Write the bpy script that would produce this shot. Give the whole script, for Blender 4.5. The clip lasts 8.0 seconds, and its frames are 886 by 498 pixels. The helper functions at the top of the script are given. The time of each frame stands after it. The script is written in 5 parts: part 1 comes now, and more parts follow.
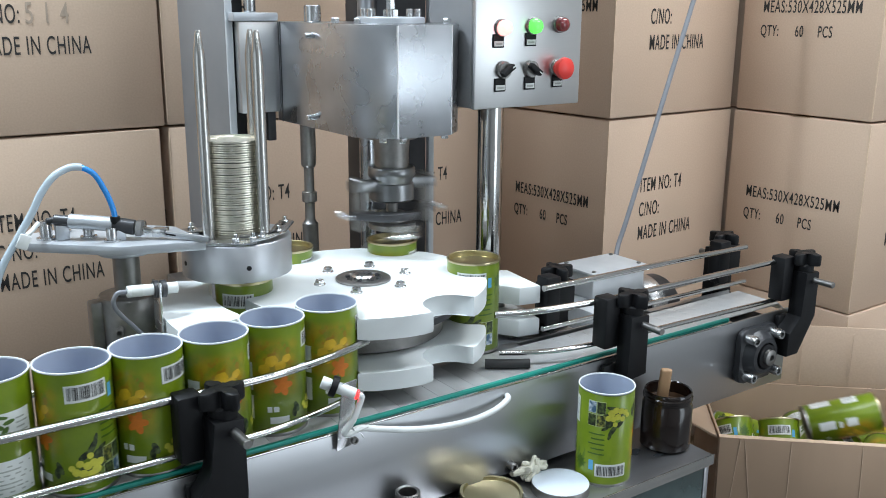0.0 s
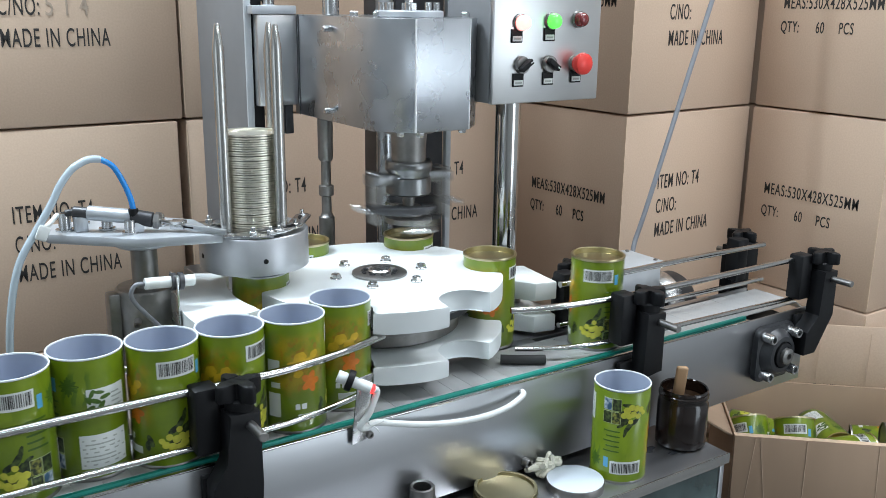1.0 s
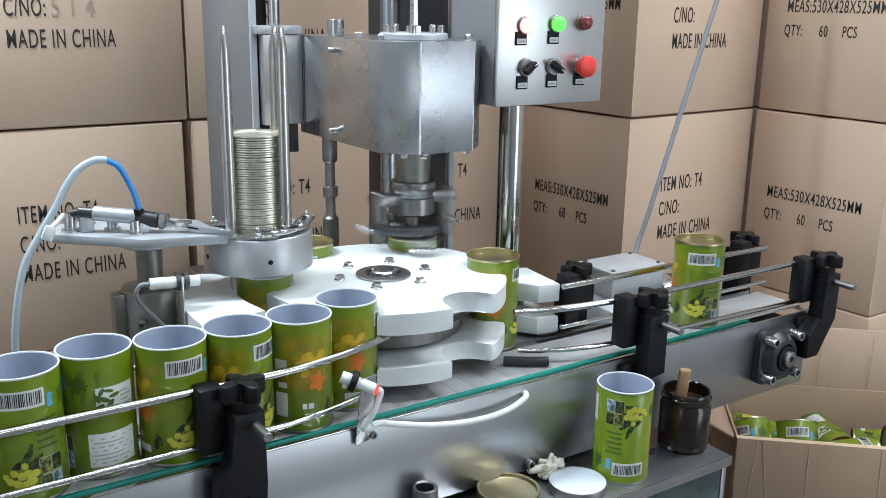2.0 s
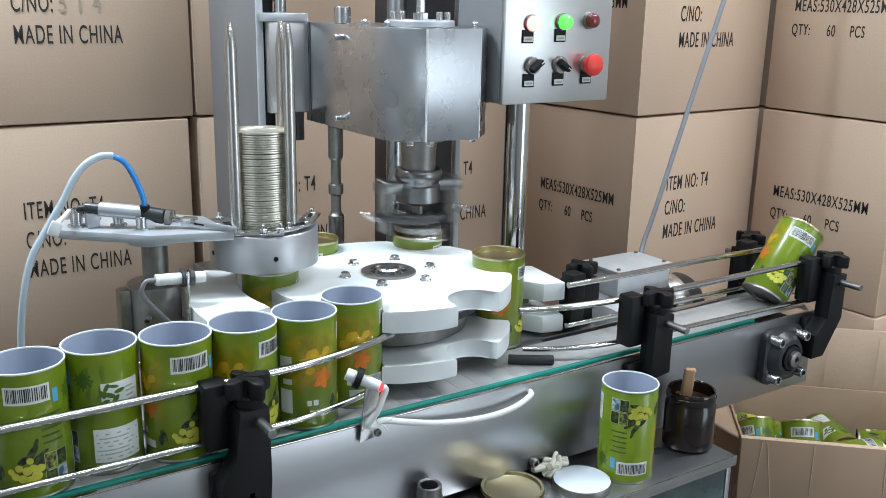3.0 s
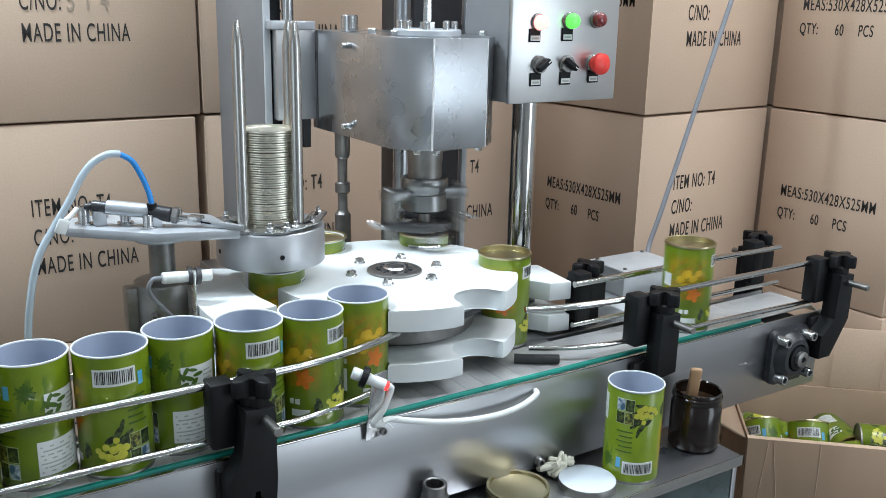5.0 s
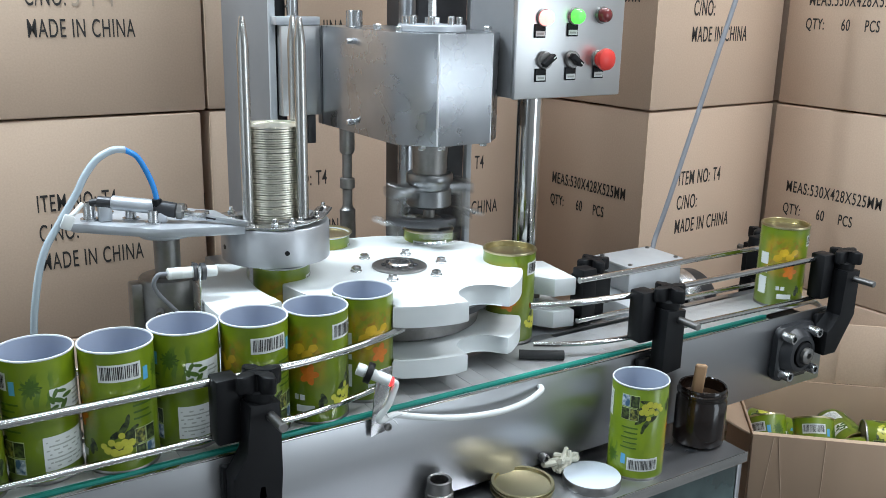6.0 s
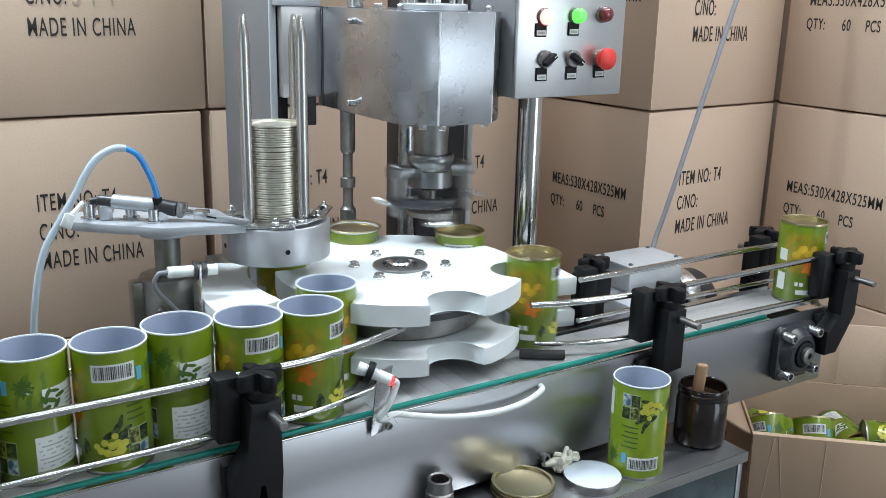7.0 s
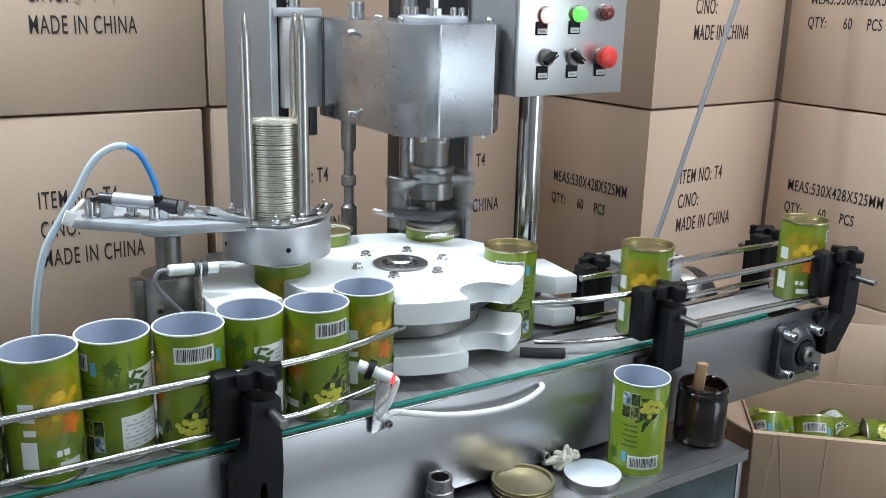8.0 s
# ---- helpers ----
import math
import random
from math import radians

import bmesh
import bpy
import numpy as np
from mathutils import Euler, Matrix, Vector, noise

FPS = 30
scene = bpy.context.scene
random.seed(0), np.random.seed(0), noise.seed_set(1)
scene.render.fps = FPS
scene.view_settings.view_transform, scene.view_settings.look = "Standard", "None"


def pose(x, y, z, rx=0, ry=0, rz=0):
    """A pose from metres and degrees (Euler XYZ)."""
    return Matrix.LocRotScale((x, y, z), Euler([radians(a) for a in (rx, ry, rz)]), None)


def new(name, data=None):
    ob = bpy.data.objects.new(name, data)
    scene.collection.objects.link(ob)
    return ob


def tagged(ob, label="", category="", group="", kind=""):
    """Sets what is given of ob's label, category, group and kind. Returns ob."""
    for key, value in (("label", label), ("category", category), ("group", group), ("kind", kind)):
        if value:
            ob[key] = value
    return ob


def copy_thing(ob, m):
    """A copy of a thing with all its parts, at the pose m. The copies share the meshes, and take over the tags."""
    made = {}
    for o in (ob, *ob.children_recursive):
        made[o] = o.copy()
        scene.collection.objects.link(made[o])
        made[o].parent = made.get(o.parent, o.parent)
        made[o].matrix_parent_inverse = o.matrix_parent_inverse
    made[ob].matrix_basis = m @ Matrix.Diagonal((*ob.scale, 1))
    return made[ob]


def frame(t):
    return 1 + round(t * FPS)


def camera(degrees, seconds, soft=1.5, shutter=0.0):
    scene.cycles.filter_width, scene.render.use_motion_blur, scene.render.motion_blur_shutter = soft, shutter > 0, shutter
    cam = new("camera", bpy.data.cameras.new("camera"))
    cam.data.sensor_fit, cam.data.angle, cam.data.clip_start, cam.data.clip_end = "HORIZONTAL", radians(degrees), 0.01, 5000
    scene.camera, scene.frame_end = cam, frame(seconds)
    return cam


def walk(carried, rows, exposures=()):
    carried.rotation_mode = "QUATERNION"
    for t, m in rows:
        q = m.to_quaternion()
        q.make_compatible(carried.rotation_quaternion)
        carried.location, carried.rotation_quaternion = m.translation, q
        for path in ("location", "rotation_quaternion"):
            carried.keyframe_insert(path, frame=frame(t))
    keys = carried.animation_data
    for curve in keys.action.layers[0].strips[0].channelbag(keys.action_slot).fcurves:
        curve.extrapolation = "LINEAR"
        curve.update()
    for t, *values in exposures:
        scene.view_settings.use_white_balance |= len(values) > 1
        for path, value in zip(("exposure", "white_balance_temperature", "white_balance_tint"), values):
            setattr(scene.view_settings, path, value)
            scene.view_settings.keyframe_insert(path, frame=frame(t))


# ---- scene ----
cam = camera(51.0, 8.0, soft=0.72, shutter=0.45)
PATH = [
    (0.0, 0.0076, -0.0038, 1.4812, -34.760, -14.621, -0.385),
    (0.5, 0.0057, -0.0026, 1.4818, -33.943, -14.525, -0.675),
    (1.0, 0.0053, 0.0005, 1.4817, -33.781, -14.975, -0.688),
    (1.5, 0.0016, -0.0032, 1.4832, -33.701, -14.857, -0.778),
    (3.0, -0.0003, -0.0011, 1.4818, -33.217, -14.986, -1.121),
    (3.5, -0.0004, -0.0014, 1.4827, -32.904, -15.042, -1.075),
    (4.0, -0.0001, -0.0018, 1.4823, -32.945, -14.971, -1.067),
    (4.5, -0.0000, -0.0015, 1.4839, -32.934, -14.990, -1.161),
    (6.0, 0.0003, -0.0002, 1.4837, -32.501, -15.395, -1.161),
    (6.5, -0.0012, 0.0010, 1.4817, -32.625, -15.307, -1.234),
    (7.0, -0.0009, 0.0018, 1.4814, -32.509, -15.380, -1.242),
    (7.5, -0.0009, 0.0014, 1.4812, -32.511, -15.476, -1.297),
    (8.0, 0.0, 0.0, 1.4820, -32.400, -15.500, -1.300),
]
walk(cam, [(t, pose(x, y, z, 90 + pitch, roll, yaw)) for t, x, y, z, yaw, pitch, roll in PATH],
     exposures=[(0.0, 0.08), (8.0, 0.08)])

# ---- light: a closed workshop with unseen, added ceiling lamps ----
world = bpy.data.worlds.new("world")
world.use_nodes = True
world.node_tree.nodes["Background"].inputs[0].default_value = (0.8, 0.9, 1.0, 1)
world.node_tree.nodes["Background"].inputs[1].default_value = 0.02
scene.world = world
CEILING_Z = 3.3
LAMPS = [(-0.4, 1.84, 96), (0.95, 0.80, 18), (2.45, 0.60, 54), (-0.6, -1.6, 14), (1.0, -1.6, 18), (2.6, -1.6, 16)]
for lx, ly, watts in LAMPS:
    lamp = bpy.data.lights.new("tube_light", "AREA")
    lamp.shape, lamp.size, lamp.size_y, lamp.energy = "RECTANGLE", 1.2, 0.28, watts
    lamp.color = (0.84, 0.91, 0.98) if lx > 2.0 else (0.75, 0.89, 1.0)    # added lamps to the right are tinted warmer
    new("tube_light", lamp).matrix_world = pose(lx, ly, CEILING_Z - 0.10)

# added daylight fill behind the camera, through an opening assumed in the unseen wall
FILL_X0, FILL_X1, FILL_Z0, FILL_Z1 = 2.3, 4.4, 0.02, 2.5
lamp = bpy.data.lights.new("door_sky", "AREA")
lamp.shape, lamp.size, lamp.size_y, lamp.energy = "RECTANGLE", FILL_X1 - FILL_X0, FILL_Z1 - FILL_Z0, 62
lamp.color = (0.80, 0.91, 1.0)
new("door_sky", lamp).matrix_world = pose((FILL_X0 + FILL_X1) / 2, -3.70, (FILL_Z0 + FILL_Z1) / 2, 90, 0, 0)

# and an added fill from the left, there to brighten the housing's reflections
SIDE_FILL_Y0, SIDE_FILL_Y1, SIDE_FILL_Z0, SIDE_FILL_Z1 = -1.4, 0.5, 0.7, 2.1
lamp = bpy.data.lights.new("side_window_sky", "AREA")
lamp.shape, lamp.size, lamp.size_y, lamp.energy = "RECTANGLE", SIDE_FILL_Y1 - SIDE_FILL_Y0, SIDE_FILL_Z1 - SIDE_FILL_Z0, 13
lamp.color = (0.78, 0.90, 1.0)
new("side_window_sky", lamp).matrix_world = pose(-3.30, (SIDE_FILL_Y0 + SIDE_FILL_Y1) / 2, (SIDE_FILL_Z0 + SIDE_FILL_Z1) / 2, 90, 0, -90)


# ---- materials ----
def material(name, color, rough=0.5, metal=0.0, grain=0.0, grain_scale=40.0, stretch=(1, 1, 1), bump=0.0,
             bump_scale=200.0, rough_var=0.0, stain=0.0, stain_scale=4.0, coat=0.0, spec=0.5, sub=0.0):
    m = bpy.data.materials.new(name)
    m.use_nodes = True
    nt = m.node_tree
    n, l = nt.nodes, nt.links
    b = n["Principled BSDF"]
    b.inputs["Base Color"].default_value = (*color, 1)
    b.inputs["Roughness"].default_value = rough
    b.inputs["Metallic"].default_value = metal
    b.inputs["Coat Weight"].default_value = coat
    b.inputs["Specular IOR Level"].default_value = spec
    if sub:
        b.inputs["Subsurface Weight"].default_value = sub
        b.inputs["Subsurface Radius"].default_value = (0.012, 0.012, 0.012)
    co = n.new("ShaderNodeTexCoord")
    mp = n.new("ShaderNodeMapping")
    mp.inputs["Scale"].default_value = stretch
    l.new(co.outputs["Object"], mp.inputs["Vector"])
    last = None
    if grain or rough_var:
        t = n.new("ShaderNodeTexNoise")
        t.inputs["Scale"].default_value, t.inputs["Detail"].default_value = grain_scale, 5
        l.new(mp.outputs["Vector"], t.inputs["Vector"])
        if grain:
            last = mix_color(nt, t.outputs["Fac"], [c * (1 - grain) for c in color], [min(1, c * (1 + grain)) for c in color])
        if rough_var:
            r = n.new("ShaderNodeMapRange")
            r.inputs["From Min"].default_value, r.inputs["From Max"].default_value = 0.3, 0.7
            r.inputs["To Min"].default_value, r.inputs["To Max"].default_value = max(0.02, rough - rough_var), min(1, rough + rough_var)
            l.new(t.outputs["Fac"], r.inputs["Value"])
            l.new(r.outputs["Result"], b.inputs["Roughness"])
    if stain:
        t = n.new("ShaderNodeTexNoise")
        t.inputs["Scale"].default_value, t.inputs["Detail"].default_value = stain_scale, 6
        l.new(co.outputs["Object"], t.inputs["Vector"])
        mx = n.new("ShaderNodeMix")
        mx.data_type, mx.blend_type = "RGBA", "MULTIPLY"
        mx.inputs["Factor"].default_value = 1
        rr = n.new("ShaderNodeMapRange")
        rr.inputs["From Min"].default_value, rr.inputs["From Max"].default_value = 0.3, 0.7
        rr.inputs["To Min"].default_value, rr.inputs["To Max"].default_value = 1 - stain, 1 + stain * 0.3
        l.new(t.outputs["Fac"], rr.inputs["Value"])
        if last is None:
            mx.inputs["A"].default_value = (*color, 1)
        else:
            l.new(last, mx.inputs["A"])
        l.new(rr.outputs["Result"], mx.inputs["B"])
        last = mx.outputs["Result"]
    if last is not None:
        l.new(last, b.inputs["Base Color"])
    if bump:
        t = n.new("ShaderNodeTexNoise")
        t.inputs["Scale"].default_value, t.inputs["Detail"].default_value = bump_scale, 3
        l.new(mp.outputs["Vector"], t.inputs["Vector"])
        bp = n.new("ShaderNodeBump")
        bp.inputs["Strength"].default_value, bp.inputs["Distance"].default_value = bump, 0.001
        l.new(t.outputs["Fac"], bp.inputs["Height"])
        l.new(bp.outputs["Normal"], b.inputs["Normal"])
    return m


def mix_color(nt, fac, a, b):
    mx = nt.nodes.new("ShaderNodeMix")
    mx.data_type = "RGBA"
    nt.links.new(fac, mx.inputs["Factor"])
    for key, v in (("A", a), ("B", b)):
        if isinstance(v, (list, tuple)):
            mx.inputs[key].default_value = (*v, 1)
        else:
            nt.links.new(v, mx.inputs[key])
    return mx.outputs["Result"]


def glow(name, color, strength, base):
    m = material(name, base, 0.25, coat=0.5)
    b = m.node_tree.nodes["Principled BSDF"]
    b.inputs["Emission Color"].default_value = (*color, 1)
    b.inputs["Emission Strength"].default_value = strength
    return m


def can_paper():
    """Printed paper: green ground, an orange and yellow fruit picture on one side, dim leaf shapes."""
    m = material("can_paper", (0.27, 0.37, 0.012), 0.28, coat=0.25)
    nt = m.node_tree
    n, l = nt.nodes, nt.links
    b = n["Principled BSDF"]
    co = n.new("ShaderNodeTexCoord")
    uv = n.new("ShaderNodeSeparateXYZ")
    l.new(co.outputs["UV"], uv.inputs[0])

    def window(src, lo0, lo1, hi0, hi1):
        outs = []
        for f0, f1 in ((lo0, lo1), (hi1, hi0)):
            r = n.new("ShaderNodeMapRange")
            r.interpolation_type = "SMOOTHSTEP"
            r.inputs["From Min"].default_value, r.inputs["From Max"].default_value = f0, f1
            l.new(src, r.inputs["Value"])
            outs.append(r.outputs["Result"])
        return times(outs[0], outs[1])

    def times(a, c):
        t = n.new("ShaderNodeMath")
        t.operation, t.use_clamp = "MULTIPLY", True
        l.new(a, t.inputs[0])
        if isinstance(c, float):
            t.inputs[1].default_value = c
        else:
            l.new(c, t.inputs[1])
        return t.outputs[0]

    def noise_fac(scale, lo, hi, sx=1.0, sy=1.0):
        mp = n.new("ShaderNodeMapping")
        mp.inputs["Scale"].default_value = (sx, sy, 1)
        l.new(co.outputs["UV"], mp.inputs["Vector"])
        t = n.new("ShaderNodeTexNoise")
        t.inputs["Scale"].default_value, t.inputs["Detail"].default_value = scale, 4
        l.new(mp.outputs["Vector"], t.inputs["Vector"])
        r = n.new("ShaderNodeMapRange")
        r.inputs["From Min"].default_value, r.inputs["From Max"].default_value = lo, hi
        l.new(t.outputs["Fac"], r.inputs["Value"])
        return r.outputs["Result"]

    base = mix_color(nt, noise_fac(3, 0.35, 0.65, 2), (0.125, 0.190, 0.007), (0.180, 0.250, 0.010))
    low = window(uv.outputs["Y"], -1.0, -0.9, 0.15, 0.6)
    base = mix_color(nt, times(low, 0.35), base, (0.085, 0.138, 0.005))
    side = window(uv.outputs["X"], 0.58, 0.65, 0.82, 0.90)
    up = window(uv.outputs["Y"], 0.30, 0.48, 0.80, 0.93)
    pic = times(times(side, up), noise_fac(7, 0.30, 0.55, 2.2))
    base = mix_color(nt, times(pic, 0.62), base, (0.46, 0.27, 0.012))
    pic2 = times(times(side, up), noise_fac(13, 0.52, 0.60, 2.2))
    base = mix_color(nt, times(pic2, 0.55), base, (0.33, 0.13, 0.010))
    leaf = times(window(uv.outputs["X"], 0.15, 0.17, 0.27, 0.30), window(uv.outputs["Y"], 0.60, 0.66, 0.86, 0.92))
    v = n.new("ShaderNodeTexWave")
    v.wave_type = "BANDS"
    v.inputs["Scale"].default_value, v.inputs["Distortion"].default_value = 5, 7
    l.new(co.outputs["UV"], v.inputs["Vector"])
    r = n.new("ShaderNodeMapRange")
    r.inputs["From Min"].default_value, r.inputs["From Max"].default_value = 0.55, 0.8
    l.new(v.outputs["Fac"], r.inputs["Value"])
    base = mix_color(nt, times(times(leaf, r.outputs["Result"]), 0.75), base, (0.06, 0.13, 0.01))
    l.new(base, b.inputs["Base Color"])
    return m


def print_mix(name, a, b, scale):
    """A small printed photograph: two inks broken up finely."""
    m = material(name, a, 0.35)
    nt = m.node_tree
    co = nt.nodes.new("ShaderNodeTexCoord")
    t = nt.nodes.new("ShaderNodeTexNoise")
    t.inputs["Scale"].default_value, t.inputs["Detail"].default_value = scale, 4
    nt.links.new(co.outputs["Object"], t.inputs["Vector"])
    r = nt.nodes.new("ShaderNodeMapRange")
    r.inputs["From Min"].default_value, r.inputs["From Max"].default_value = 0.42, 0.66
    nt.links.new(t.outputs["Fac"], r.inputs["Value"])
    nt.links.new(mix_color(nt, r.outputs["Result"], a, b), nt.nodes["Principled BSDF"].inputs["Base Color"])
    return m


def carton_board():
    m = material("carton_board", (0.47, 0.315, 0.205), 0.75, spec=0.25, bump=0.12, bump_scale=60, stretch=(1, 1, 6))
    nt = m.node_tree
    n, l = nt.nodes, nt.links
    b = n["Principled BSDF"]
    co = n.new("ShaderNodeTexCoord")
    a = n.new("ShaderNodeTexNoise")
    a.inputs["Scale"].default_value, a.inputs["Detail"].default_value = 2.2, 5
    l.new(co.outputs["Object"], a.inputs["Vector"])
    f = n.new("ShaderNodeTexNoise")
    f.inputs["Scale"].default_value, f.inputs["Detail"].default_value = 220, 2
    l.new(co.outputs["Object"], f.inputs["Vector"])
    c1 = mix_color(nt, a.outputs["Fac"], (0.49, 0.355, 0.260), (0.575, 0.43, 0.325))
    c2 = mix_color(nt, f.outputs["Fac"], (0.90, 0.90, 0.90), (1.08, 1.08, 1.08))
    mx = n.new("ShaderNodeMix")
    mx.data_type, mx.blend_type = "RGBA", "MULTIPLY"
    mx.inputs["Factor"].default_value = 1
    l.new(c1, mx.inputs["A"])
    l.new(c2, mx.inputs["B"])
    info = n.new("ShaderNodeObjectInfo")
    hs = n.new("ShaderNodeHueSaturation")
    r = n.new("ShaderNodeMapRange")
    r.inputs["To Min"].default_value, r.inputs["To Max"].default_value = 0.94, 1.06
    l.new(info.outputs["Random"], r.inputs["Value"])
    l.new(r.outputs["Result"], hs.inputs["Value"])
    l.new(mx.outputs["Result"], hs.inputs["Color"])
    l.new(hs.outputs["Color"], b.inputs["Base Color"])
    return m


